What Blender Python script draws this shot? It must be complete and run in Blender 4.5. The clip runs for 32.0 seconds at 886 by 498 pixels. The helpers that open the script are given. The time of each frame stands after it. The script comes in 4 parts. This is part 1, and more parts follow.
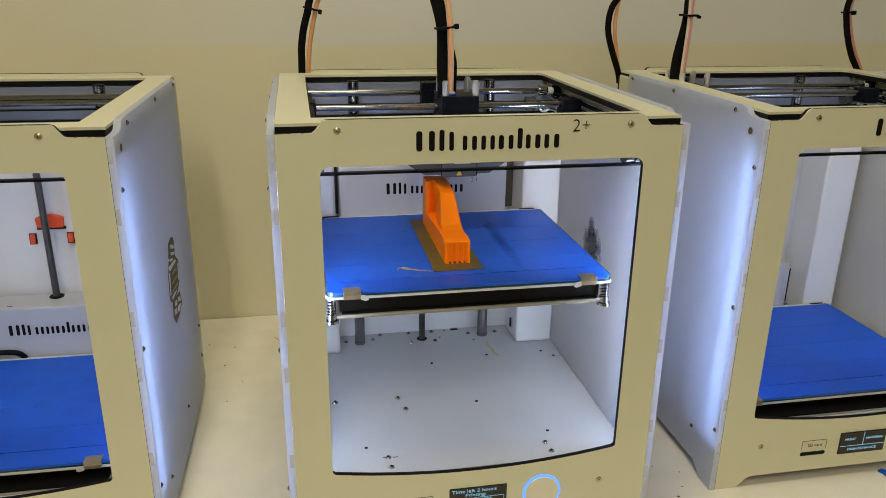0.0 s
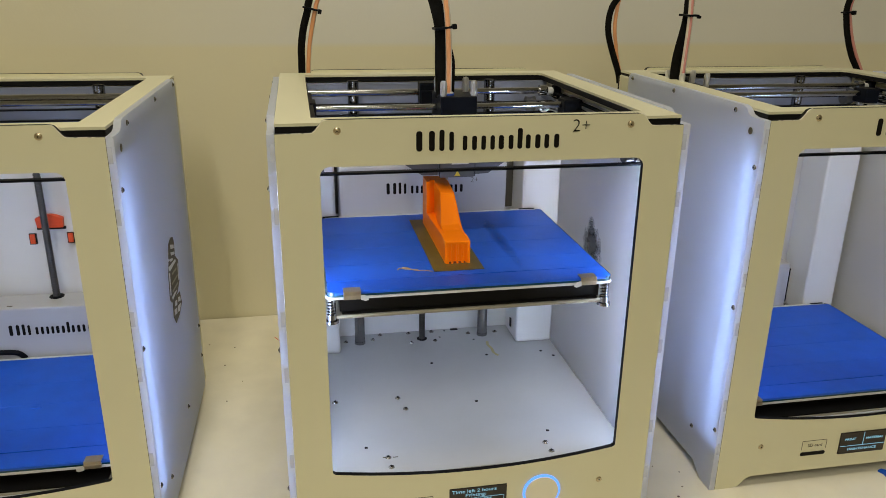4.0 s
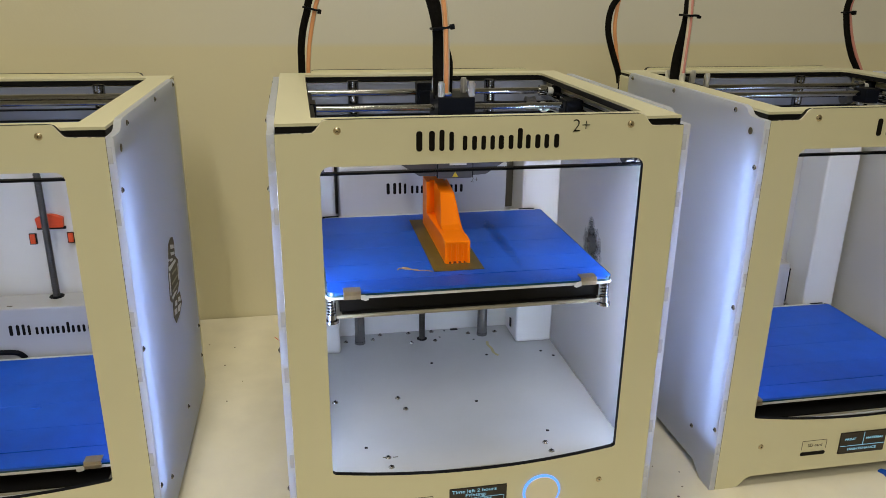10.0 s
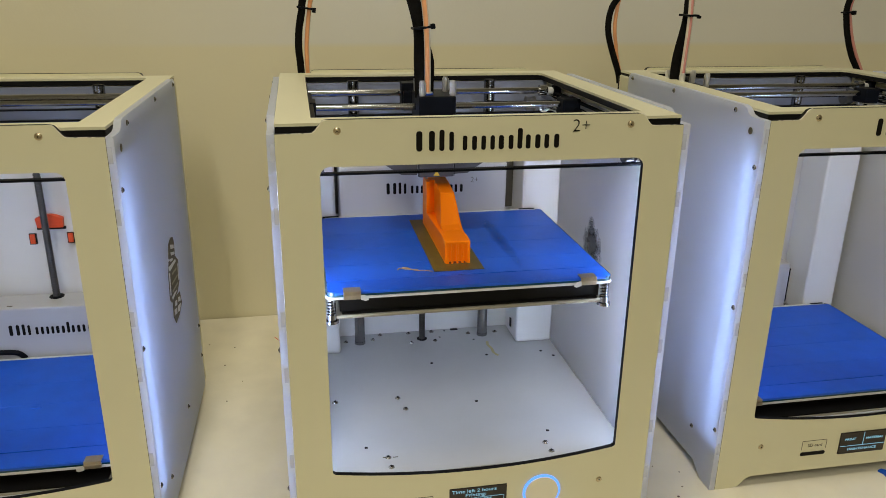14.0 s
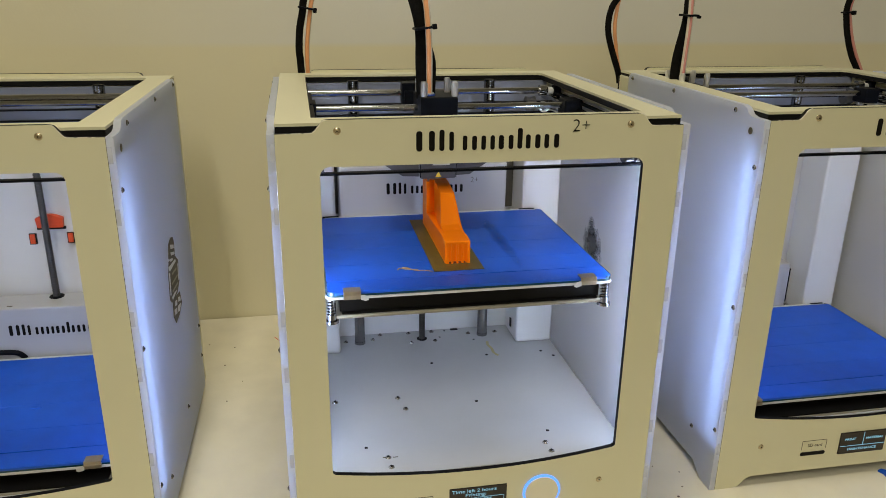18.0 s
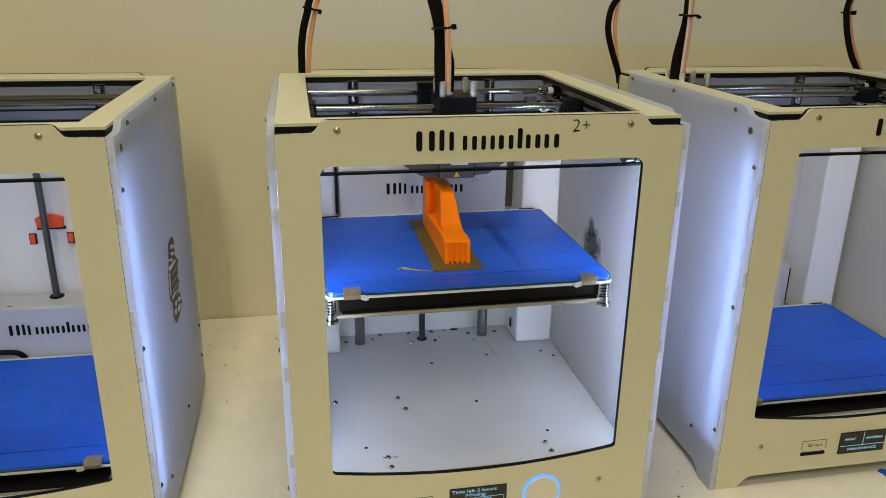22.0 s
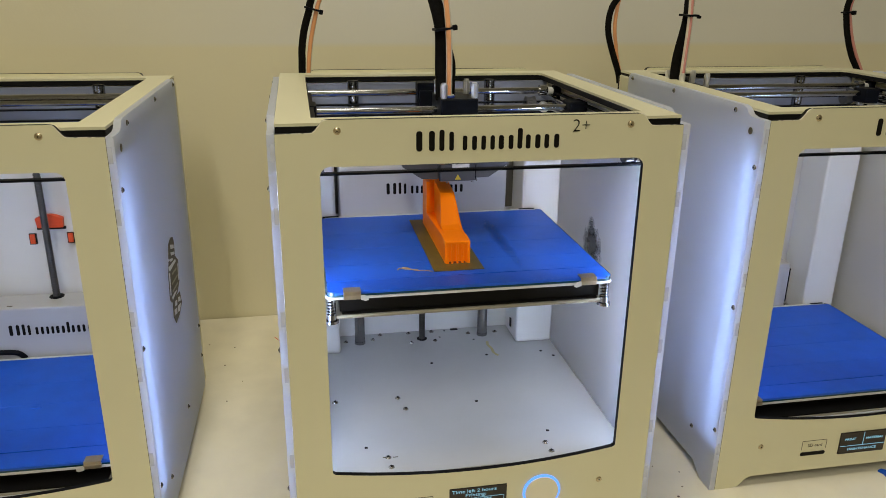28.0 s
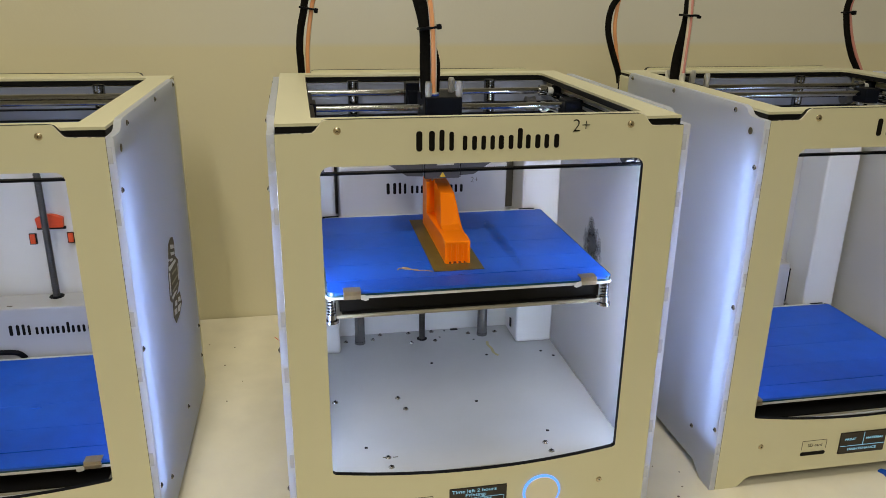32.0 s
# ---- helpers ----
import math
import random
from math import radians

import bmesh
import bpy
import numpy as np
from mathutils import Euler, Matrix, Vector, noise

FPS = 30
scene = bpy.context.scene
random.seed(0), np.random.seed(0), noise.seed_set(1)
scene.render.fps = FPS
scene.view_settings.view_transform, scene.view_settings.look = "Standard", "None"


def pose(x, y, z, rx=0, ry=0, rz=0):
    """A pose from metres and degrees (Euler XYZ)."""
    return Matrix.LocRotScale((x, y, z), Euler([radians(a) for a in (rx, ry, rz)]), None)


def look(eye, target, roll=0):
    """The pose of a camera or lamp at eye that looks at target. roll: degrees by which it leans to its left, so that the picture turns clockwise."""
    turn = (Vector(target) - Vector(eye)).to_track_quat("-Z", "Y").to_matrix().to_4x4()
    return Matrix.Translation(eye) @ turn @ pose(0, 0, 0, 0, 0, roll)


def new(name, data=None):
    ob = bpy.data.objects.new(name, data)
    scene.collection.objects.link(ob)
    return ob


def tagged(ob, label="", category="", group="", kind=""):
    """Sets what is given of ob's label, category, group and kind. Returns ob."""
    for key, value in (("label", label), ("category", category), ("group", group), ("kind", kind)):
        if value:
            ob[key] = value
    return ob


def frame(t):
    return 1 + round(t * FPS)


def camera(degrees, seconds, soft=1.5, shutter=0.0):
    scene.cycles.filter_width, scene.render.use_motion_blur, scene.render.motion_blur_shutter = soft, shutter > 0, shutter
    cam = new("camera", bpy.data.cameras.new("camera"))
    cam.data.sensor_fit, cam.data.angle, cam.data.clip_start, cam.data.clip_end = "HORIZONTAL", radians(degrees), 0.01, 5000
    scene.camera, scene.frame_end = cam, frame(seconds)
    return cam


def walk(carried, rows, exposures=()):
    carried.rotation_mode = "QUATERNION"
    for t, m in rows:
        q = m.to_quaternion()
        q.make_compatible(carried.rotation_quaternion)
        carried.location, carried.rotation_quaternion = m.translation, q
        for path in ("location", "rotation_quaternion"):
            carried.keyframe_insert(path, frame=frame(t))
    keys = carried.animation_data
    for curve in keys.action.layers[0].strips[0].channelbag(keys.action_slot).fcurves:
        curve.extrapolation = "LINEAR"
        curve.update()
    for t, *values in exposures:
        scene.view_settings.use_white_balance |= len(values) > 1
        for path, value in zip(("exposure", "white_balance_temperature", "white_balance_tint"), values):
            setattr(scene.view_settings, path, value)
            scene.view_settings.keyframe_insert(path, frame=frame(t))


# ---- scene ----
cam = camera(60.31, 32.0, soft=0.6)
EYE = (-0.1523, -0.6005, 0.5173)
TILT, TURN = radians(19.447), radians(10.862)
AIM = (EYE[0] + math.sin(TURN) * math.cos(TILT), EYE[1] + math.cos(TURN) * math.cos(TILT), EYE[2] - math.sin(TILT))
walk(cam, [(0.0, look(EYE, AIM, 0.68)), (32.0, look(EYE, AIM, 0.68))], exposures=[(0.0, 0.0), (32.0, 0.0)])

# ---- world and room light (metres, z = 0 is the worktop) ----
WALL_Y = 0.568
FLOOR_Z = -0.76
CEIL_Z = 1.75
world = bpy.data.worlds.new("room_air")
scene.world = world
world.use_nodes = True
world.node_tree.nodes["Background"].inputs[0].default_value = (1.0, 0.86, 0.58, 1)
world.node_tree.nodes["Background"].inputs[1].default_value = 0.03


def area_lamp(name, eye, target, sx, sy, watts, colour):
    lamp = bpy.data.lights.new(name, "AREA")
    lamp.shape, lamp.size, lamp.size_y = "RECTANGLE", sx, sy
    lamp.energy, lamp.color = watts, colour
    ob = new(name, lamp)
    ob.matrix_world = look(eye, target)
    return ob


WARM = (1.0, 0.925, 0.725)
# place, watts, size across and along the room
# all unseen; the first two are added to even out the light
CEILING_LIGHTS = ((-0.14, -0.12, 7.1, 0.36, 0.22), (-0.20, -2.55, 7.9, 1.15, 0.22), (-0.42, -1.5, 17.0, 0.14, 1.15))
for lx, ly, watts, wx, wy in CEILING_LIGHTS:
    area_lamp("unseen_ceiling_light", (lx, ly, CEIL_Z - 0.075), (lx, ly, 0), wx, wy, watts, WARM)


# ---- materials ----
def material(name, colour, rough=0.5, metal=0.0, vary=0.06, scale=30.0, bump=0.0, bump_scale=400.0, coat=0.0, random_vary=0.0, spec=0.5, rough_vary=0.07):
    m = bpy.data.materials.new(name)
    m.use_nodes = True
    nt = m.node_tree
    b = nt.nodes["Principled BSDF"]
    b.inputs["Roughness"].default_value = rough
    b.inputs["Metallic"].default_value = metal
    b.inputs["Coat Weight"].default_value = coat
    b.inputs["Specular IOR Level"].default_value = spec
    tc = nt.nodes.new("ShaderNodeTexCoord")
    n1 = nt.nodes.new("ShaderNodeTexNoise")
    n1.inputs["Scale"].default_value = scale
    n1.inputs["Detail"].default_value = 5
    n2 = nt.nodes.new("ShaderNodeTexNoise")
    n2.inputs["Scale"].default_value = scale * 0.13
    n2.inputs["Detail"].default_value = 3
    nt.links.new(tc.outputs["Object"], n1.inputs["Vector"])
    nt.links.new(tc.outputs["Object"], n2.inputs["Vector"])
    add = nt.nodes.new("ShaderNodeMath")
    nt.links.new(n1.outputs["Fac"], add.inputs[0])
    nt.links.new(n2.outputs["Fac"], add.inputs[1])
    mix = nt.nodes.new("ShaderNodeMapRange")
    mix.clamp = False
    mix.inputs["From Min"].default_value, mix.inputs["From Max"].default_value = 0.6, 1.4
    mix.inputs["To Min"].default_value, mix.inputs["To Max"].default_value = 1 - vary, 1 + vary
    nt.links.new(add.outputs[0], mix.inputs["Value"])
    val = mix.outputs[0]
    if random_vary:
        info = nt.nodes.new("ShaderNodeObjectInfo")
        r = nt.nodes.new("ShaderNodeMapRange")
        r.inputs["To Min"].default_value, r.inputs["To Max"].default_value = 1 - random_vary, 1 + random_vary
        nt.links.new(info.outputs["Random"], r.inputs["Value"])
        mul = nt.nodes.new("ShaderNodeMath")
        mul.operation = "MULTIPLY"
        nt.links.new(val, mul.inputs[0])
        nt.links.new(r.outputs[0], mul.inputs[1])
        val = mul.outputs[0]
    hsv = nt.nodes.new("ShaderNodeHueSaturation")
    hsv.inputs["Color"].default_value = (*colour, 1)
    nt.links.new(val, hsv.inputs["Value"])
    nt.links.new(hsv.outputs[0], b.inputs["Base Color"])
    rr = nt.nodes.new("ShaderNodeMapRange")
    rr.inputs["To Min"].default_value, rr.inputs["To Max"].default_value = max(0.02, rough - rough_vary), min(1, rough + rough_vary)
    nt.links.new(n2.outputs["Fac"], rr.inputs["Value"])
    nt.links.new(rr.outputs[0], b.inputs["Roughness"])
    if bump:
        n3 = nt.nodes.new("ShaderNodeTexNoise")
        n3.inputs["Scale"].default_value = bump_scale
        n3.inputs["Detail"].default_value = 4
        nt.links.new(tc.outputs["Object"], n3.inputs["Vector"])
        bp = nt.nodes.new("ShaderNodeBump")
        bp.inputs["Strength"].default_value = bump
        bp.inputs["Distance"].default_value = 0.001
        nt.links.new(n3.outputs["Fac"], bp.inputs["Height"])
        nt.links.new(bp.outputs[0], b.inputs["Normal"])
    return m


def glowing(name, colour, strength):
    m = bpy.data.materials.new(name)
    m.use_nodes = True
    b = m.node_tree.nodes["Principled BSDF"]
    b.inputs["Base Color"].default_value = (0.1, 0.1, 0.1, 1)
    b.inputs["Emission Color"].default_value = (*colour, 1)
    b.inputs["Emission Strength"].default_value = strength
    return m


def milky(name, colour, through_share, tint=None):
    """Frosted acrylic that lets light through."""
    m = material(name, colour, 0.42, vary=0.03, scale=14)
    nt = m.node_tree
    b = nt.nodes["Principled BSDF"]
    out = nt.nodes["Material Output"]
    tr = nt.nodes.new("ShaderNodeBsdfTranslucent")
    tr.inputs["Color"].default_value = (*(tint or colour), 1)
    ms = nt.nodes.new("ShaderNodeMixShader")
    ms.inputs[0].default_value = through_share
    nt.links.new(b.outputs[0], ms.inputs[1])
    nt.links.new(tr.outputs[0], ms.inputs[2])
    nt.links.new(ms.outputs[0], out.inputs["Surface"])
    return m


M_ORANGE = milky("orange_printed_plastic", (1.0, 0.215, 0.001), 0.08)
M_ORANGE.node_tree.nodes["Principled BSDF"].inputs["Specular IOR Level"].default_value = 0.15
M_PANEL = material("white_panel_paint", (0.69, 0.668, 0.485), 0.42, vary=0.03, scale=9, bump=0.05, bump_scale=900)
M_INNER = material("white_inner_paint", (0.75, 0.755, 0.76), 0.5, vary=0.04, scale=12)
M_DECK = material("white_deck_paint", (0.485, 0.49, 0.49), 0.22, vary=0.04, scale=20, rough_vary=0.0)
M_ACRYLIC = milky("frosted_acrylic", (0.86, 0.88, 0.93), 0.56, (0.80, 0.86, 1.0))
M_LINER = milky("white_translucent_liner", (0.94, 0.935, 0.92), 0.84, (0.97, 0.95, 0.92))
M_CORE = material("black_panel_core", (0.006, 0.006, 0.007), 0.55, vary=0.2, spec=0.15)
M_BLACK = material("black_plastic", (0.005, 0.006, 0.009), 0.45, vary=0.2, bump=0.1, spec=0.06)
M_SLEEVE = material("black_braided_sleeve", (0.008, 0.0075, 0.007), 0.7, vary=0.5, scale=500, bump=0.8, bump_scale=1500, spec=0.04)
M_STEEL = material("polished_steel_rod", (0.31, 0.315, 0.335), 0.12, 1.0, vary=0.03, scale=60, rough_vary=0.0)
M_SCREW = material("zinc_screw", (0.56, 0.48, 0.34), 0.26, 1.0, vary=0.25, scale=300)
M_RODDARK = material("dark_polished_lift_rod", (0.27, 0.27, 0.275), 0.16, 1.0, vary=0.06, scale=60)
M_PULLEY = material("grey_pulley_metal", (0.15, 0.15, 0.155), 0.35, 0.8, vary=0.15, scale=150)
M_DARKSCREW = material("dark_socket_screw", (0.30, 0.29, 0.28), 0.22, 1.0, vary=0.3, scale=400)
M_THREAD = material("dark_lead_screw_steel", (0.13, 0.125, 0.12), 0.4, 0.9, vary=0.25, scale=300)
M_ALU = material("bright_aluminium", (0.92, 0.92, 0.92), 0.3, 0.9, vary=0.05, scale=80)
M_SHROUD = material("grey_sheet_metal", (0.085, 0.085, 0.092), 0.38, 0.5, vary=0.08, scale=50)
M_TAPE = material("blue_masking_tape", (0.004, 0.088, 0.56), 0.48, vary=0.14, scale=45, bump=0.28, bump_scale=700, random_vary=0.02, spec=0.42)
M_GLASS = material("greenish_glass_edge", (0.015, 0.06, 0.09), 0.1, vary=0.1, coat=0.4)
M_HEAT = material("white_heater_plate", (0.60, 0.60, 0.59), 0.4, vary=0.05)
M_BASE = material("bed_base_plate", (0.30, 0.275, 0.215), 0.42, 0.4, vary=0.08, scale=40)
M_DARKPLATE = material("black_underside_and_shade", (0.005, 0.0045, 0.004), 0.5, vary=0.3, spec=0.12)
M_CARRIAGE = material("light_grey_powder_coat", (0.46, 0.465, 0.48), 0.45, vary=0.05, scale=25, bump=0.15, bump_scale=900)
M_UPPER_SHADE = material("shaded_upper_wall", (0.20, 0.225, 0.31), 0.4, vary=0.06, scale=15)
M_GAP_SHADE = material("dark_grey_gap_shade", (0.075, 0.07, 0.062), 0.5, vary=0.1)
M_CLIP = material("spring_steel_clip", (0.42, 0.35, 0.25), 0.32, 0.85, vary=0.15, scale=120)
M_RAFT = material("yellow_brown_brim_film", (0.11, 0.075, 0.008), 0.5, vary=0.25, scale=60)
M_FEED = material("orange_feeder_plastic", (0.80, 0.09, 0.02), 0.45, vary=0.06)
M_TUBE = material("orange_filament_in_tube", (0.82, 0.38, 0.17), 0.3, vary=0.04, coat=0.5)
M_TUBE_PINK = material("pink_filament_in_tube", (0.64, 0.27, 0.24), 0.3, vary=0.04, coat=0.5)
M_TUBE_CLEAR = material("milky_tube_edge", (0.68, 0.60, 0.50), 0.3, vary=0.04, coat=0.5)
M_COLLET = material("blue_collet_plastic", (0.02, 0.08, 0.5), 0.4)
M_INK = material("black_print_ink", (0.007, 0.006, 0.005), 0.6, vary=0.1, spec=0.1)
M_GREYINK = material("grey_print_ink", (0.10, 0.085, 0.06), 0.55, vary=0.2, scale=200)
M_SCREEN = material("dark_display_glass", (0.018, 0.012, 0.009), 0.25, vary=0.1)
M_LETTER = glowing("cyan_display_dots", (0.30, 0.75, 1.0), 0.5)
M_LED = glowing("cool_white_led_strip", (0.60, 0.715, 1.0), 66.5)
M_LED_IDLE = glowing("dimmed_cool_white_led_strip", (0.48, 0.62, 1.0), 24.0)
M_EDGE_GLOW = glowing("added_cool_edge_glow", (0.47, 0.63, 1.0), 9.0)
M_RING = glowing("blue_ring_light", (0.06, 0.25, 1.0), 1.7)
M_KNOB = material("white_knob_plastic", (0.78, 0.74, 0.60), 0.35, vary=0.02)
M_YELLOW = material("yellow_warning_sticker", (0.62, 0.45, 0.03), 0.5)
M_TABLE = material("cream_laminate_worktop", (0.86, 0.815, 0.675), 0.45, vary=0.09, scale=22, bump=0.15, bump_scale=500)
M_STAIN = material("dried_yellow_stain", (0.42, 0.36, 0.16), 0.5, vary=0.15, scale=200)
M_STRAND = material("brown_filament", (0.34, 0.20, 0.06), 0.6, vary=0.3, scale=500)
M_EDGE_HIGHLIGHT = material("cut_edge_highlight", (0.85, 0.82, 0.72), 0.3, 0.3)
M_DIRT = material("brown_dirt_speck", (0.10, 0.06, 0.03), 0.8)
M_PLAIN = material("plain_room_paint", (0.72, 0.68, 0.56), 0.7, vary=0.04, scale=3)
M_CARPET = material("grey_floor_vinyl", (0.22, 0.21, 0.19), 0.6, vary=0.12, scale=10)
M_TUBELAMP = glowing("lit_ceiling_diffuser", WARM, 1.5)


def soft_mark(name, colour, share, grain, plane):
    """A faint painted shadow or streak that fades out towards its rim."""
    m = material(name, colour, 0.6, vary=0.2, scale=200, spec=0.2)
    nt = m.node_tree
    tc = nt.nodes.new("ShaderNodeTexCoord")
    mp = nt.nodes.new("ShaderNodeMapping")
    mp.inputs["Location"].default_value = (-1, -1, -1)
    mp.inputs["Scale"].default_value = (2, 2, 2)
    nt.links.new(tc.outputs["Generated"], mp.inputs["Vector"])
    flat = nt.nodes.new("ShaderNodeVectorMath")
    flat.operation = "MULTIPLY"
    flat.inputs[1].default_value = plane
    nt.links.new(mp.outputs[0], flat.inputs[0])
    far = nt.nodes.new("ShaderNodeVectorMath")
    far.operation = "LENGTH"
    nt.links.new(flat.outputs[0], far.inputs[0])
    n = nt.nodes.new("ShaderNodeTexNoise")
    n.inputs["Scale"].default_value = grain
    n.inputs["Detail"].default_value = 2
    nt.links.new(tc.outputs["Object"], n.inputs["Vector"])
    add = nt.nodes.new("ShaderNodeMath")
    add.inputs[1].default_value = 0.0
    nt.links.new(far.outputs["Value"], add.inputs[0])
    nt.links.new(n.outputs["Fac"], add.inputs[1])
    fade = nt.nodes.new("ShaderNodeMapRange")
    fade.inputs["From Min"].default_value, fade.inputs["From Max"].default_value = 0.75, 1.4
    fade.inputs["To Min"].default_value, fade.inputs["To Max"].default_value = share, 0.0
    nt.links.new(add.outputs[0], fade.inputs["Value"])
    clear = nt.nodes.new("ShaderNodeBsdfTransparent")
    ms = nt.nodes.new("ShaderNodeMixShader")
    nt.links.new(fade.outputs[0], ms.inputs[0])
    nt.links.new(clear.outputs[0], ms.inputs[1])
    nt.links.new(nt.nodes["Principled BSDF"].outputs[0], ms.inputs[2])
    nt.links.new(ms.outputs[0], nt.nodes["Material Output"].inputs["Surface"])
    return m


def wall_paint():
    m = material("cream_wall_with_cool_light_tone", (0.70, 0.66, 0.54), 0.6, vary=0.03, scale=6, bump=0.15, bump_scale=300)
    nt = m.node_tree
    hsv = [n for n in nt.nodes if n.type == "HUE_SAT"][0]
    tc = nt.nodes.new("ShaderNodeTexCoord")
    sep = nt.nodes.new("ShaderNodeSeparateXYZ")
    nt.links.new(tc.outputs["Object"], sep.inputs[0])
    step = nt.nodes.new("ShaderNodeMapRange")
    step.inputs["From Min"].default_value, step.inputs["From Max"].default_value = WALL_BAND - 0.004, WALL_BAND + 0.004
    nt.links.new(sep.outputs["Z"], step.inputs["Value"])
    # the greyer upper tone stands for cooler light, painted into the wall
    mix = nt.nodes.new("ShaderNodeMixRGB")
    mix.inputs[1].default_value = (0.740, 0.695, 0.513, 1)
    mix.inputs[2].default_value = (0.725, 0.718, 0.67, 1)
    # the cool light fades along the wall, put into the colour here
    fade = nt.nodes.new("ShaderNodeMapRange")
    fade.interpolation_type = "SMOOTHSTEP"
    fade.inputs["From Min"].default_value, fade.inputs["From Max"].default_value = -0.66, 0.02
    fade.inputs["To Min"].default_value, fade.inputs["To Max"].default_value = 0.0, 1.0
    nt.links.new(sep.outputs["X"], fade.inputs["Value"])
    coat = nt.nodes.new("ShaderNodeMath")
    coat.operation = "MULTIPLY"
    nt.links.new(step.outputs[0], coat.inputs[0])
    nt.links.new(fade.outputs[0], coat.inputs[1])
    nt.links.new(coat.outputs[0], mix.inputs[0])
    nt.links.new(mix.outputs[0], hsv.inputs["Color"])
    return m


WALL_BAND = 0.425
M_GHOST = soft_mark("faint_grey_shadow", (0.16, 0.17, 0.18), 0.75, 90, (0, 1, 1))
M_STREAK = soft_mark("dark_blue_streak", (0.003, 0.055, 0.34), 0.22, 25, (1, 1, 0))
M_TAB = material("beige_tab_in_acrylic", (0.62, 0.66, 0.80), 0.45, vary=0.15, scale=90)
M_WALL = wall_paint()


# ---- mesh helpers ----
def part(name, bm, mat, parent, label="", smooth=False):
    me = bpy.data.meshes.new(name)
    bmesh.ops.recalc_face_normals(bm, faces=bm.faces)
    if smooth:
        for f in bm.faces:
            f.smooth = True
    bm.to_mesh(me)
    bm.free()
    for m in mat if isinstance(mat, (list, tuple)) else (mat,):
        me.materials.append(m)
    if smooth:
        me.set_sharp_from_angle(angle=radians(40))
    ob = new(name, me)
    ob.parent = parent
    return tagged(ob, label)


def shared(name, ob, m, parent):
    """Another object on the mesh of ob, at the pose m under parent."""
    o = new(name, ob.data)
    o.parent = parent
    o.matrix_basis = m
    if "label" in ob:
        o["label"] = ob["label"]
    return o


def box(bm, x0, x1, y0, y1, z0, z1, bevel=0.0, index=0, turn=None):
    made = bmesh.ops.create_cube(bm, size=1)["verts"]
    for v in made:
        v.co = ((x0 + x1) / 2 + v.co.x * (x1 - x0), (y0 + y1) / 2 + v.co.y * (y1 - y0), (z0 + z1) / 2 + v.co.z * (z1 - z0))
    if turn:
        bmesh.ops.transform(bm, matrix=turn, verts=made)
    faces = {f for v in made for f in v.link_faces}
    for f in faces:
        f.material_index = index
    if bevel:
        edges = list({e for v in made for e in v.link_edges})
        bmesh.ops.bevel(bm, geom=edges, offset=bevel, segments=2, affect="EDGES", profile=0.5)
    return bm


def cyl(bm, a, b, r, seg=16, r2=None, index=0, bevel=0.0):
    a, b = Vector(a), Vector(b)
    made = bmesh.ops.create_cone(bm, cap_ends=True, segments=seg, radius1=r, radius2=r if r2 is None else r2, depth=(b - a).length)["verts"]
    m = Matrix.Translation((a + b) / 2) @ (b - a).to_track_quat("Z", "Y").to_matrix().to_4x4()
    bmesh.ops.transform(bm, matrix=m, verts=made)
    for f in {f for v in made for f in v.link_faces}:
        f.material_index = index
    return bm


def dome(bm, centre, normal, r, high=0.45):
    """A low round screw head with a socket in it."""
    made = bmesh.ops.create_uvsphere(bm, u_segments=14, v_segments=8, radius=r)["verts"]
    bmesh.ops.delete(bm, geom=[v for v in made if v.co.z < -1e-5], context="VERTS")
    made = [v for v in made if v.is_valid]
    for v in made:
        v.co.z *= high
        if v.co.length < r * 0.5:
            v.co.z -= r * 0.12
    m = Matrix.Translation(centre) @ Vector(normal).to_track_quat("Z", "Y").to_matrix().to_4x4()
    bmesh.ops.transform(bm, matrix=m, verts=made)
    return bm


def arc(cx, cy, r, a0, a1, n=6):
    return [(cx + r * math.cos(radians(a0 + (a1 - a0) * i / n)), cy + r * math.sin(radians(a0 + (a1 - a0) * i / n))) for i in range(n + 1)]


def plate(outline, holes, depth, place, edge_index=1):
    """A flat plate with holes: outlines in (u, v), thickness depth, place(u, v, w) to 3D. Faces take slot 0, edges edge_index."""
    bm = bmesh.new()
    edges = []
    for loop in [outline] + list(holes):
        vs = [bm.verts.new((u, v, 0)) for u, v in loop]
        edges += [bm.edges.new((vs[i], vs[(i + 1) % len(vs)])) for i in range(len(vs))]
    bmesh.ops.triangle_fill(bm, use_beauty=True, use_dissolve=False, edges=edges)
    faces = list(bm.faces)
    ext = bmesh.ops.extrude_face_region(bm, geom=faces)
    for v in (g for g in ext["geom"] if isinstance(g, bmesh.types.BMVert)):
        v.co.z += depth
    bm.normal_update()
    for f in bm.faces:
        f.material_index = edge_index if abs(f.normal.z) < 0.5 else 0
    for v in bm.verts:
        v.co = place(*v.co)
    return bm


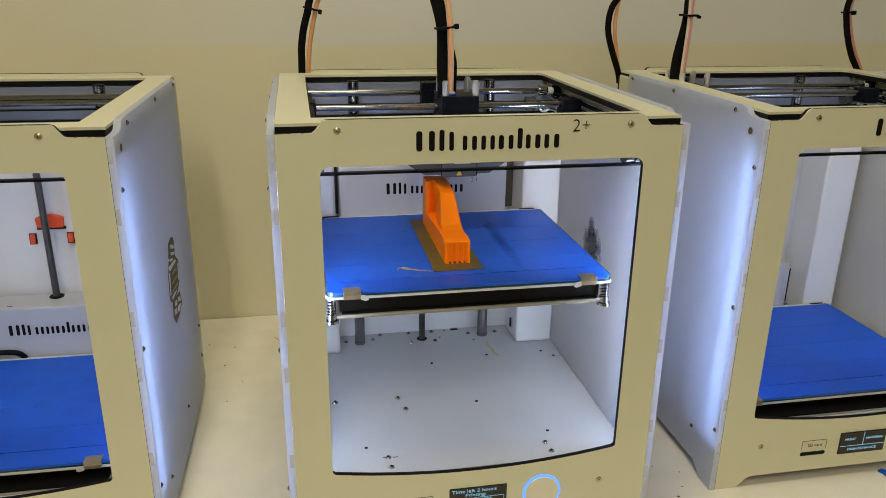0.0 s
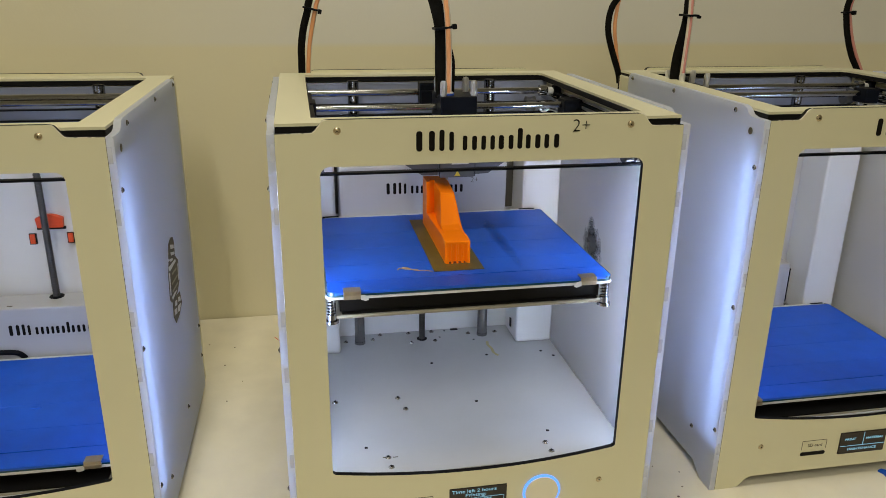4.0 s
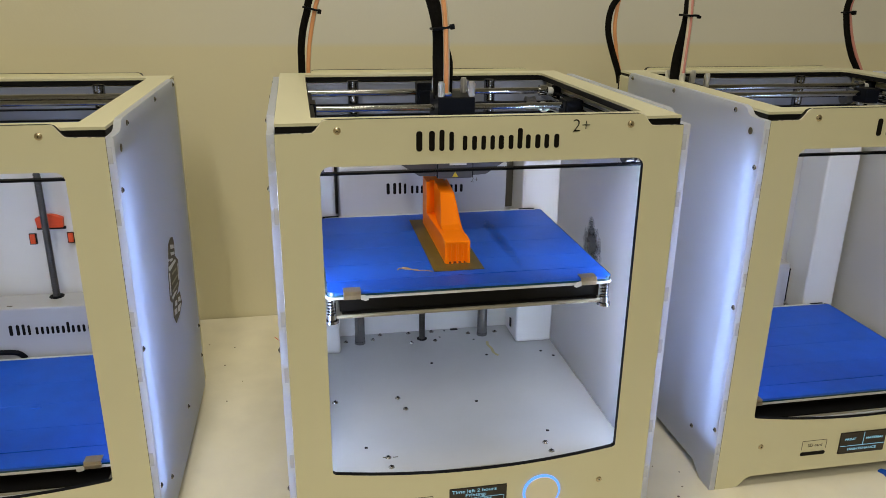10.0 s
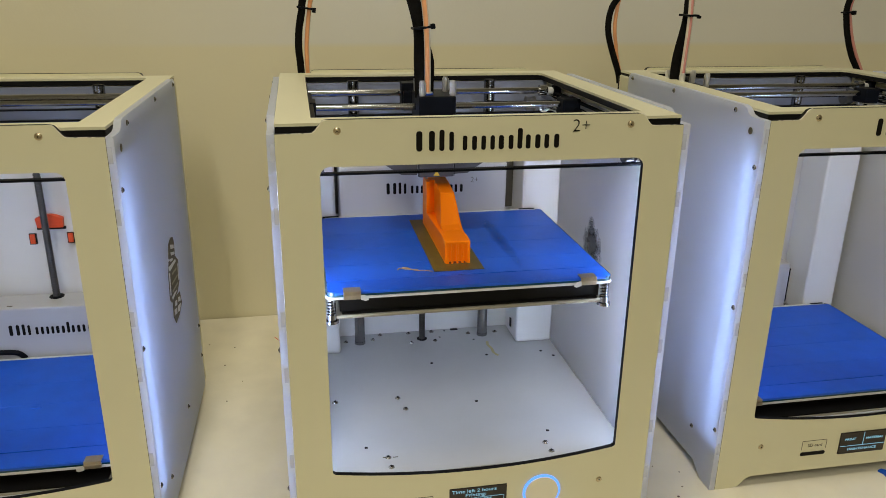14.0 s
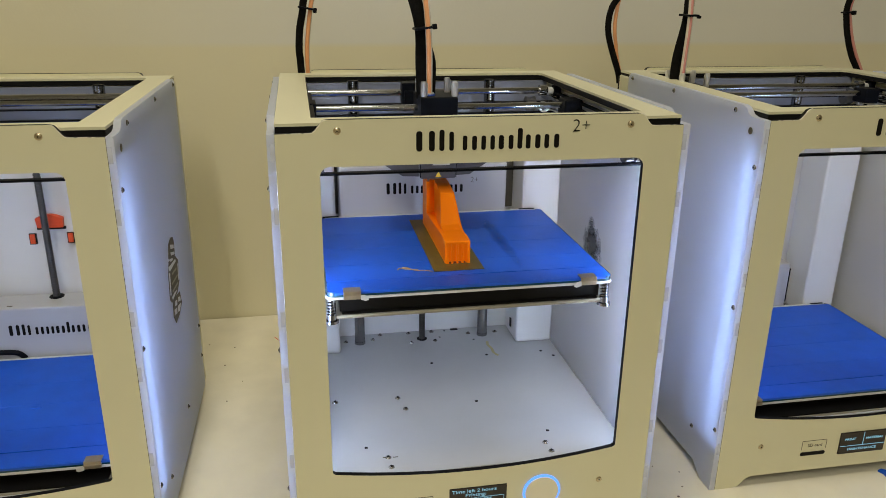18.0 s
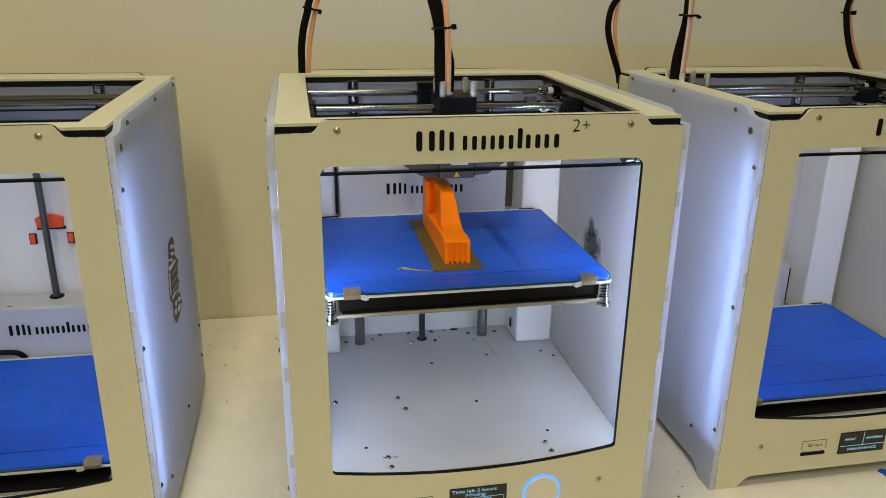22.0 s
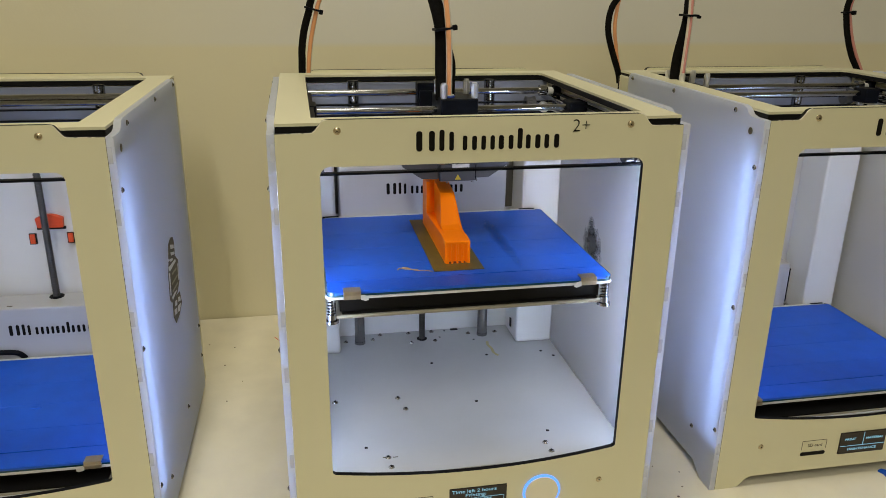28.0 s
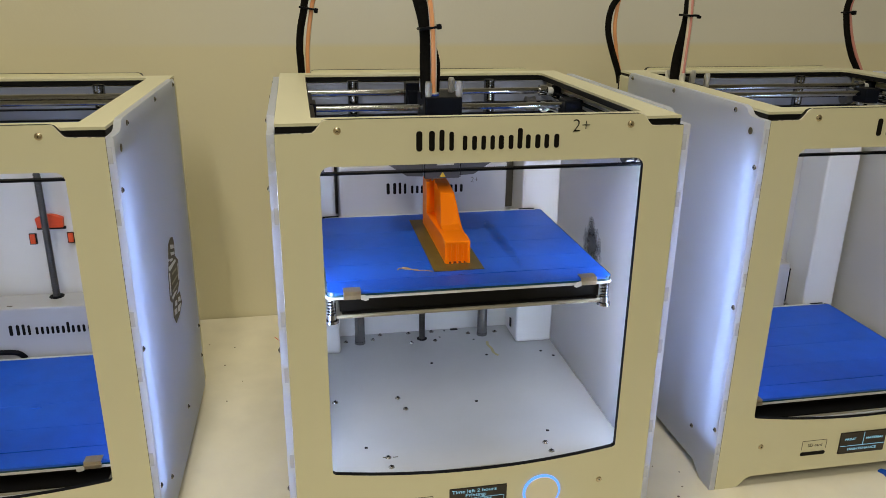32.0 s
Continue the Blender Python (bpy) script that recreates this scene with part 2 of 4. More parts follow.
def sweep(bm, points, ru, rv=None, seg=10, index=0, side=Vector((1, 0, 0))):
    """A tube (or flat band, ru by rv) along a smooth line through points."""
    rv = ru if rv is None else rv
    pts = [Vector(p) for p in points]
    fine = []
    for i in range(len(pts) - 1):
        p0, p1, p2, p3 = pts[max(i - 1, 0)], pts[i], pts[i + 1], pts[min(i + 2, len(pts) - 1)]
        for k in range(6):
            t = k / 6
            fine.append(0.5 * ((2 * p1) + (p2 - p0) * t + (2 * p0 - 5 * p1 + 4 * p2 - p3) * t * t + (3 * p1 - p0 - 3 * p2 + p3) * t ** 3))
    fine.append(pts[-1])
    rings = []
    for i, p in enumerate(fine):
        d = (fine[min(i + 1, len(fine) - 1)] - fine[max(i - 1, 0)]).normalized()
        u = (side - d * side.dot(d)).normalized()
        v = d.cross(u)
        rings.append([bm.verts.new(p + u * ru * math.cos(a) + v * rv * math.sin(a)) for a in [2 * math.pi * k / seg for k in range(seg)]])
    for r0, r1 in zip(rings, rings[1:]):
        for k in range(seg):
            bm.faces.new((r0[k], r0[(k + 1) % seg], r1[(k + 1) % seg], r1[k])).material_index = index
    bm.faces.new(rings[0][::-1]).material_index = index
    bm.faces.new(rings[-1]).material_index = index
    return bm


def writing(name, text, size, m, mat, parent, depth=0.0002, thin=0.0):
    cu = bpy.data.curves.new(name, "FONT")
    cu.body, cu.size, cu.extrude, cu.offset = text, size, depth, -thin
    tmp = bpy.data.objects.new(name, cu)
    me = bpy.data.meshes.new_from_object(tmp)
    bpy.data.objects.remove(tmp)
    me.materials.clear()
    me.materials.append(mat)
    ob = new(name, me)
    ob.parent, ob.matrix_basis = parent, m
    return ob


# ---- the room ----
def slab(name, x0, x1, y0, y1, z0, z1, mat, label, bevel=0.0):
    return tagged(part(name, box(bmesh.new(), x0, x1, y0, y1, z0, z1, bevel), mat, None, label), kind="structure")


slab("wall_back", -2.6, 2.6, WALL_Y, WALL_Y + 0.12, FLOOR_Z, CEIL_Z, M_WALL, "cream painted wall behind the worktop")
slab("wall_left", -2.72, -2.6, -3.0, WALL_Y + 0.12, FLOOR_Z, CEIL_Z, M_PLAIN, "plain cream painted side wall")
slab("wall_right", 2.6, 2.72, -3.0, WALL_Y + 0.12, FLOOR_Z, CEIL_Z, M_PLAIN, "plain cream painted side wall")
slab("wall_front", -2.6, 2.6, -3.12, -3.0, FLOOR_Z, CEIL_Z, M_PLAIN, "plain cream painted wall of the room")
slab("floor", -2.72, 2.72, -3.12, WALL_Y + 0.12, FLOOR_Z - 0.1, FLOOR_Z, M_CARPET, "plain grey vinyl floor of the room")
slab("ceiling", -2.72, 2.72, -3.12, WALL_Y + 0.12, CEIL_Z, CEIL_Z + 0.1, M_PLAIN, "plain pale ceiling of the room")

for lx, ly, watts, wx, wy in CEILING_LIGHTS:
    lamp_box = tagged(new("ceiling_light"), "unseen white ceiling light fitting with warm light", "ceiling light", "ceiling lights")
    lamp_box.location = (lx, ly, CEIL_Z)
    part("housing", box(bmesh.new(), -wx / 2 - 0.04, wx / 2 + 0.04, -wy / 2 - 0.03, wy / 2 + 0.03, -0.06, 0.0, 0.006), M_PLAIN, lamp_box)
    part("diffuser", box(bmesh.new(), -wx / 2, wx / 2, -wy / 2, wy / 2, -0.068, -0.0605, 0.002), M_TUBELAMP, lamp_box, "glowing diffuser")

worktop = tagged(new("workbench"), "cream laminate workbench with a few dirt specks", "table")
part("tabletop", box(bmesh.new(), -2.2, 2.2, -0.35, WALL_Y - 0.002, -0.038, 0.0, 0.003), M_TABLE, worktop)
for lx in (-2.1, -0.7, 0.7, 2.1):
    part("leg", box(bmesh.new(), lx - 0.03, lx + 0.03, -0.30, -0.24, FLOOR_Z, -0.0385), M_SHROUD, worktop)
    part("leg", box(bmesh.new(), lx - 0.03, lx + 0.03, 0.45, 0.51, FLOOR_Z, -0.0385), M_SHROUD, worktop)

# ---- printers ----
A = 0.1714          # half the width of the front panel
ZS, ZT = 0.4027, 0.4131   # shoulder and top of the front panel
ZR = 0.4100         # top of the rim
D = 0.3534          # depth
ZF = 0.0757         # inner deck
ROD_Z = 0.390
GY = 0.276          # rear gantry rod
OPEN = 0.1377       # half the width of the opening


def front_outline():
    half = [(0.1285, 0.0127), (0.1325, 0.0121), (0.1358, 0.0102), (0.1415, 0.0042), (0.1455, 0.0010), (0.150, 0.0)] + [(A, 0.0), (A, ZS)] + [(0.1445, ZS)] + [(0.1412, ZS + 0.0012), (0.1345, ZT - 0.0012), (0.1308, ZT)]
    return half + [(-x, z) for x, z in half[::-1]]


def opening_outline():
    top = arc(OPEN - 0.008, 0.3755 - 0.008, 0.008, 0, 90) + arc(-OPEN + 0.008, 0.3755 - 0.008, 0.008, 90, 180)
    low = [(-OPEN, 0.0890), (-OPEN + 0.0006, 0.0872), (-OPEN + 0.0020, 0.0861)]
    n = 16
    for i in range(n + 1):
        x = -0.1345 + 0.269 * i / n
        low.append((x, 0.0748 + 0.0108 * (x / 0.1345) ** 2))
    low += [(OPEN - 0.0020, 0.0861), (OPEN - 0.0006, 0.0872), (OPEN, 0.0890)]
    return top + low


def front_place(u, v, w):
    return (u, w, v)


def bars(name, parent, x0, z0, w, h, y, shapes, mat):
    """Plain upright bars in the rhythm of a mark: (left, right, low, high) in shares of its box; one part each."""
    mark = new(name)
    mark.parent, mark.location = parent, (x0, y, z0)
    tagged(mark, "dark printed mark of plain bars")
    for l, r, lo, hi in shapes:
        bm = plate(rounded(l * w, r * w, lo * h, hi * h), [], 0.0006, lambda u, v, d: (u, d - 0.0006, v), 0)
        part("bar", bm, mat, mark)
    return mark


def rounded(x0, x1, z0, z1):
    r = min(x1 - x0, z1 - z0) * 0.45
    return arc(x1 - r, z0 + r, r, -90, 0, 4) + arc(x1 - r, z1 - r, r, 0, 90, 4) + arc(x0 + r, z1 - r, r, 90, 180, 4) + arc(x0 + r, z0 + r, r, 180, 270, 4)


MARK_BARS = ((0.040, 0.078, 0.0, 0.96), (0.120, 0.156, 0.0, 0.96), (0.186, 0.217, 0.0, 1.0), (0.249, 0.277, 0.0, 0.90), (0.335, 0.363, 0.0, 0.70),
             (0.395, 0.425, 0.0, 0.68), (0.455, 0.483, 0.0, 0.68), (0.513, 0.541, 0.0, 0.68), (0.567, 0.600, 0.0, 0.68), (0.632, 0.662, 0.0, 0.68),
             (0.690, 0.721, 0.0, 1.0), (0.745, 0.775, 0.0, 0.68), (0.807, 0.840, 0.0, 0.68), (0.868, 0.898, 0.0, 0.68), (0.933, 0.965, 0.0, 0.68))


def spring(bm, x, y, z0, z1, r=0.0037, wire=0.0008, turns=5.0):
    n = int(turns * 8)
    sweep(bm, [(x + r * math.cos(2 * math.pi * i / 8), y + r * math.sin(2 * math.pi * i / 8), z0 + (z1 - z0) * i / n) for i in range(n + 1)][::2], wire, seg=6, side=Vector((0, 0, 1)))
    return bm


def build_bed(root, bz, shift, clip_low, low):
    """The heated bed with its glass, tape, springs and carriage; bz is the tape's top."""
    bed = tagged(new("build_plate"), "glass build plate covered in blue tape")
    bed.parent, bed.location = root, (shift, -0.005 if clip_low else 0, bz - (0.0025 if clip_low else 0))
    x0, x1, y0, y1 = -0.1365, 0.1315, 0.0262, 0.2535
    outline = arc(x1 - 0.008, y0 + 0.008, 0.008, -90, 0) + arc(x1 - 0.006, y1 - 0.006, 0.006, 0, 90) + arc(x0 + 0.006, y1 - 0.006, 0.006, 90, 180) + arc(x0 + 0.008, y0 + 0.008, 0.008, 180, 270)
    part("glass", plate(outline, [], 0.004, lambda u, v, w: (u, v, w - 0.0046), 0), M_GLASS, bed)
    heat = [(1.005 * u, (v - 0.138) * 1.006 + 0.138) for u, v in outline]
    part("heater_plate", plate(heat, [], 0.0022, lambda u, v, w: (u, v, w - 0.0070), 0), M_HEAT, bed)
    # tape strips
    cuts = (0.0272, 0.0525, 0.0925, 0.1405, 0.1885, 0.2500)
    for k in range(5):
        a, b = cuts[k], cuts[k + 1]
        bm = bmesh.new()
        n = 20
        inset = 0.0035
        rows = []
        steps = [(a, inset if k == 0 else 0.0), ((a + min(a + 0.006, b)) / 2 if k == 0 else a + 0.0015, 0.0)]
        if k:
            # the cut ends of the strip are torn
            steps += [(a + 0.003 + (b - a - 0.006) * i / 9, -0.0013 * max(0.0, noise.noise((i * 1.7, k * 5.1, bz)))) for i in range(10)]
        steps.append((b - (0.0011 if k == 0 else 0.0004), 0.0))
        last = len(steps) - 1
        for j, (yy, ex) in enumerate(steps):
            left, right = x0 + 0.002 + ex, x1 - 0.0015 - ex
            rows.append([])
            for i in range(n + 1):
                t = i / n
                zz = 0.00012 * math.sin(9 * t + 2.1 * (0 if k == 0 else 1))
                rag = 0.0009 * noise.noise((t * 60, k * 7.3, bz * 90)) if j in (0, last) else 0
                rows[-1].append(bm.verts.new((left + (right - left) * t + (0.0012 * noise.noise((k * 3.1, j, 5)) if i in (0, n) else 0), yy + (rag * 0.3 if k < 1 or j == last and k == 4 else 0), zz)))
        for r0, r1 in zip(rows, rows[1:]):
            for i in range(n):
                bm.faces.new((r0[i], r0[i + 1], r1[i + 1], r1[i]))
        ext = bmesh.ops.extrude_face_region(bm, geom=list(bm.faces))
        for g in ext["geom"]:
            if isinstance(g, bmesh.types.BMVert):
                g.co.z = -0.00055
        part("tape_strip", bm, M_TAPE, bed)
    part("tape_fold", box(bmesh.new(), x0 + 0.0075, x1 - 0.0075, y0 - 0.0004, y0 + 0.0011, -0.0026, -0.0001, 0.0003), M_TAPE, bed, "tape folded over the glass edge")
    # dark underside with the shaded gap below filled in black, and base plate
    part("insulation", box(bmesh.new(), x0 + 0.012, x1 - 0.010, y0 + 0.0085, y1 - 0.004, low + 0.0054, -0.0072), M_DARKPLATE, bed, "black heater underside with the dark gap filled in")
    front = y0 + 0.004 if low < -0.025 else y0 - 0.014
    part("base_plate", box(bmesh.new(), x0 + 0.0085, x1 - 0.0085, front, y1, low, low + 0.0034, 0.0008), [M_BASE], bed, "pale metal base plate")
    part("base_cover", box(bmesh.new(), x0 + 0.014, x1 - 0.012, front + 0.002, y1 - 0.002, low + 0.0035, low + 0.0049), M_DARKPLATE, bed, "black plate over the base")
    for sx, sy in ((x0 + 0.0045, y0 + 0.006), (x1 - 0.005, y0 + 0.006)):
        part("spring", spring(bmesh.new(), sx, sy, low + 0.005, -0.0075), M_RODDARK, bed, "coiled steel spring", True)
        bm = cyl(bmesh.new(), (sx, sy, low - 0.0010), (sx, sy, -0.0072), 0.0022, 10)
        cyl(bm, (sx, sy, low - 0.0033), (sx, sy, low - 0.0008), 0.0064, 20)
        cyl(bm, (sx, sy, low - 0.0007), (sx, sy, low + 0.0050), 0.0046, 16)
        part("thumb_nut", bm, M_STEEL, bed, "steel levelling nut", True)
    for cx in (-0.1215 if clip_low else -0.1135, 0.1065):
        bm = bmesh.new()
        box(bm, cx - 0.0078, cx + 0.0078, 0.0235, 0.034, 0.0003, 0.0011, 0.0003)
        box(bm, cx - 0.0078, cx + 0.0078, 0.0232, 0.0243, -0.0066, 0.0010, 0.0003)
        box(bm, cx - 0.0078, cx + 0.0078, 0.0218, 0.0232, -0.0030, -0.0018, 0.0003)
        side = 1 if cx < 0 and not clip_low else -1
        clip = part("clip", bm, M_CLIP, bed, "bent spring steel clip")
        tab = [(0.0, -0.0022), (0.0, -0.0066), (side * 0.0045, -0.0080), (side * 0.0068, -0.0072), (side * 0.0070, -0.0042), (side * 0.0040, -0.0028)]
        part("clip_tab", plate(tab, [], 0.0009, lambda u, v, w: (cx + side * 0.0075 + u, 0.0222 + w, v), 0), M_HEAT, clip, "bright bent end of the clip")
    part("rear_edge", box(bmesh.new(), x0 + 0.008, x1 - 0.008, 0.2501, 0.2532, -0.0005, 0.0004), M_HEAT, bed, "pale bare edge of the glass")
    for cx in (-0.1215, 0.1135):
        part("rear_clip", box(bmesh.new(), cx - 0.0095, cx + 0.0095, 0.2508, 0.2540, -0.006, 0.0012, 0.0005), M_BLACK, bed, "black rear bed clip")
    return bed


def build_carriage(root, bz, shift):
    """The white lift carriage behind the plate, with its printed wordmark."""
    box_z = bz + 0.0585
    c = tagged(new("lift_carriage"), "white lift carriage with a dark wordmark")
    c.parent, c.location = root, (shift, 0, 0)
    part("cover", box(bmesh.new(), -0.1017, 0.0965, 0.2545, 0.299, max(bz - 0.026, ZF + 0.001), box_z, 0.002), M_CARRIAGE, c)
    for name, x, z, w, h, shapes, ink in (("bar", -0.0512, 0.0245, 0.0976, 0.0138, MARK_BARS, M_INK),):
        for l, r, lo, hi in shapes:
            part(name, plate(rounded(x + l * w, x + r * w, bz + z + lo * h, bz + z + hi * h), [], 0.0006, lambda u, v, d: (u, 0.2539 + d, v), 0), ink, c, "dark printed bar")
    writing("grade_mark", "2+", 0.0098, pose(0.0520, 0.2542, bz + 0.0355, 90), M_GREYINK, c, thin=0.0002)
    for x, r, name in ((0.0, 0.0085, "screw_collar"), (-0.0805, 0.0095, "rod_collar"), (0.080, 0.0095, "rod_collar")):
        bm = cyl(bmesh.new(), (x, 0.287, box_z - 0.001), (x, 0.287, box_z + 0.0006), r, 20)
        part(name, bm, M_BLACK, c)
    for x, z in ((-0.045, 0), (0.045, 0)):
        part("slot", box(bmesh.new(), x - 0.003, x + 0.003, 0.262, 0.2632, box_z - 0.001, box_z + 0.0004), M_GREYINK, c)
    return c


TIE_LEAN = Matrix.Translation((-0.01, 0, 0.085)) @ pose(0, 0, 0, 0, -8, 0) @ Matrix.Translation((0.01, 0, -0.085))


def build_head(root, tube, slim=False):
    """The print head round its own origin at rod height; it hangs on the crossing rods."""
    h = new("print_head")
    h.parent = root
    bm = box(bmesh.new(), -0.0175, 0.0210, -0.026, 0.028, -0.020, 0.0138, 0.0012)
    part("body", bm, M_BLACK, h, "black plastic head block")
    for x, y in ((-0.0135, -0.019), (0.0185, -0.019), (-0.0135, 0.018), (0.0165, 0.012)):
        bm = cyl(bmesh.new(), (x, y, 0.0138), (x, y, 0.028), 0.0031, 10)
        cyl(bm, (x, y, 0.0280), (x, y, 0.0292), 0.0027, 10)
        for k in range(5):
            cyl(bm, (x + 0.0031 * math.cos(k * 1.256), y + 0.0031 * math.sin(k * 1.256), 0.015), (x + 0.0031 * math.cos(k * 1.256), y + 0.0031 * math.sin(k * 1.256), 0.0275), 0.0007, 5)
        part("thumbscrew", bm, M_ALU, h, "bright aluminium thumbscrew", True)
    bm = cyl(bmesh.new(), (-0.0065, -0.010, 0.0138), (-0.0065, -0.010, 0.0155), 0.0060, 18)
    part("collet", bm, M_COLLET, h, "blue tube collet", True)
    part("collet_clip", cyl(bmesh.new(), (-0.0065, -0.010, 0.0155), (-0.0065, -0.010, 0.0166), 0.0052, 18), M_HEAT, h, "white collet clip", True)
    # lower works
    part("heat_block", box(bmesh.new(), -0.030, 0.030, -0.022, 0.026, -0.047, -0.0205, 0.002), M_SHROUD, h, "grey metal head frame")
    for s in (-1, 1):
        prof = [(s * 0.019, -0.040), (s * 0.052, -0.040), (s * 0.058, -0.049), (s * 0.056, -0.056), (s * 0.036, -0.0690), (s * 0.019, -0.0698)]
        part("fan_duct", plate(prof, [], 0.040, lambda u, v, w: (u, -0.020 + w, v), 0), M_SHROUD, h, "grey sheet metal fan duct")
    part("fan_bracket", box(bmesh.new(), -0.0185, 0.0185, -0.031, -0.016, -0.070, -0.052, 0.0012), M_SHROUD, h, "grey bracket with a yellow warning triangle")
    part("bracket_slot", box(bmesh.new(), -0.006, 0.012, -0.0316, -0.0305, -0.0555, -0.0515), M_HEAT, h)
    tri = plate([(-0.0032, 0), (0.0032, 0), (0, 0.0056)], [], 0.0004, lambda u, v, w: (u, -0.0318 + w, v - 0.0680), 0)
    part("warning_triangle", tri, M_YELLOW, h, "small yellow warning triangle")
    for x in (-0.0085, -0.0030):
        part("head_spring", spring(bmesh.new(), x, -0.0325, -0.0515, -0.0440, 0.0018, 0.0005, 4.0), M_STEEL, h, "small steel spring", True)
    part("bracket_trim", box(bmesh.new(), -0.0188, 0.0188, -0.0314, -0.0306, -0.0518, -0.0508, 0.0003), M_STEEL, h, "bright bent edge of the bracket")
    for x in (-0.0189, 0.0189):
        part("bracket_trim", box(bmesh.new(), x - 0.0005, x + 0.0005, -0.0314, -0.0306, -0.0690, -0.0520, 0.0003), M_BLACK, h, "dark side seam of the bracket")
    for fx in (0.026, 0.047):
        part("fan", box(bmesh.new(), fx - 0.011, fx + 0.008, -0.036, -0.021, -0.0475, -0.028, 0.002), M_BLACK, h, "black cooling fan")
    bm = cyl(bmesh.new(), (-0.006, -0.004, -0.0705), (-0.006, -0.004, -0.0785), 0.004, 12, 0.0011)
    part("nozzle", bm, M_CLIP, h, "brass nozzle", True)
    # sleeve and tube
    hose = [(-0.0120, -0.004, 0.010), (-0.0128, -0.002, 0.045), (-0.0132, 0.000, 0.080), (-0.0200, 0.004, 0.110), (-0.0310, 0.010, 0.145), (-0.048, 0.022, 0.190)]
    line = [(-0.0065, -0.010, 0.0166), (-0.0066, -0.0102, 0.050), (-0.0080, -0.010, 0.085), (-0.0108, -0.006, 0.115), (-0.0160, 0.000, 0.150), (-0.026, 0.012, 0.195)]
    if slim:
        hose = [(-0.0120, 0.004, 0.010), (-0.0105, 0.005, 0.045), (-0.0030, 0.006, 0.085), (-0.0010, 0.008, 0.110), (-0.0015, 0.012, 0.145), (-0.006, 0.022, 0.190)]
        line = [(-0.0095, -0.010, 0.0166), (-0.0085, -0.0102, 0.050), (-0.0060, -0.008, 0.085), (-0.0050, -0.004, 0.115), (-0.0070, 0.000, 0.150), (-0.013, 0.012, 0.195)]
    else:
        part("sleeve_flap", sweep(bmesh.new(), [(-0.002, 0.002, 0.012), (-0.0010, 0.003, 0.040), (-0.0025, 0.003, 0.052), (-0.0075, 0.003, 0.068)], 0.0038, 0.004, 10), M_SLEEVE, h, "black braided cable sleeve", True)
    part("sleeve", sweep(bmesh.new(), hose, 0.0064 if slim else 0.0070, 0.0042, 12), M_SLEEVE, h, "black braided cable sleeve", True)
    part("tube", sweep(bmesh.new(), line, 0.0033, 0.0032, 12), M_TUBE_CLEAR, h, "milky feed tube", True)
    part("filament", sweep(bmesh.new(), [(x - 0.0004, y - 0.0018, z) for x, y, z in line], 0.0017 if slim else 0.0024, 0.0024, 8), tube, h, "filament inside the feed tube", True)
    if slim:
        bm = box(bmesh.new(), -0.0112, 0.0030, -0.0130, 0.0125, 0.0935, 0.0960, 0.0008)
        box(bm, 0.0012, 0.0048, -0.0140, -0.0085, 0.0915, 0.0945, 0.0006)
    else:
        bm = box(bmesh.new(), -0.0225, -0.0030, -0.0145, 0.006, 0.0802, 0.0826, 0.0008, turn=TIE_LEAN)
        box(bm, -0.0045, 0.0002, -0.0155, -0.010, 0.0790, 0.0842, 0.0008, turn=TIE_LEAN)
    part("cable_tie", bm, M_BLACK, h, "black cable tie")
    return h


def build_rear_cable(root, base, points, line, tube, tie=None):
    """The cable bundle that rises behind a printer and arches over it."""
    c = tagged(new("rear_cable"), "black sleeve and coloured feed tube rising behind")
    c.parent, c.location = root, base
    part("sleeve", sweep(bmesh.new(), points, 0.0043, 0.0034, 10), M_SLEEVE, c, "black braided cable sleeve", True)
    part("tube", sweep(bmesh.new(), line, 0.0025, 0.0025, 10), tube, c, "translucent feed tube", True)
    part("tube_edge", sweep(bmesh.new(), [(x + 0.0018, y + 0.001, z) for x, y, z in line], 0.0013, 0.0018, 8), M_TUBE_CLEAR, c, "milky rim of the feed tube", True)
    if tie:
        x, y, z, lean, reach = tie
        turn = Matrix.Translation((x, y, z)) @ pose(0, 0, 0, 0, lean, 0) @ Matrix.Translation((-x, -y, -z))
        bm = box(bmesh.new(), x - 0.7 * reach, x + reach, y - 0.005, y + 0.006, z, z + 0.0022, 0.0006, turn=turn)
        box(bm, x + reach - 0.0030, x + reach + 0.0012, y - 0.007, y - 0.001, z - 0.0025, z + 0.0030, 0.0005, turn=turn)
        part("cable_tie", bm, M_BLACK, c, "black cable tie")
    return c


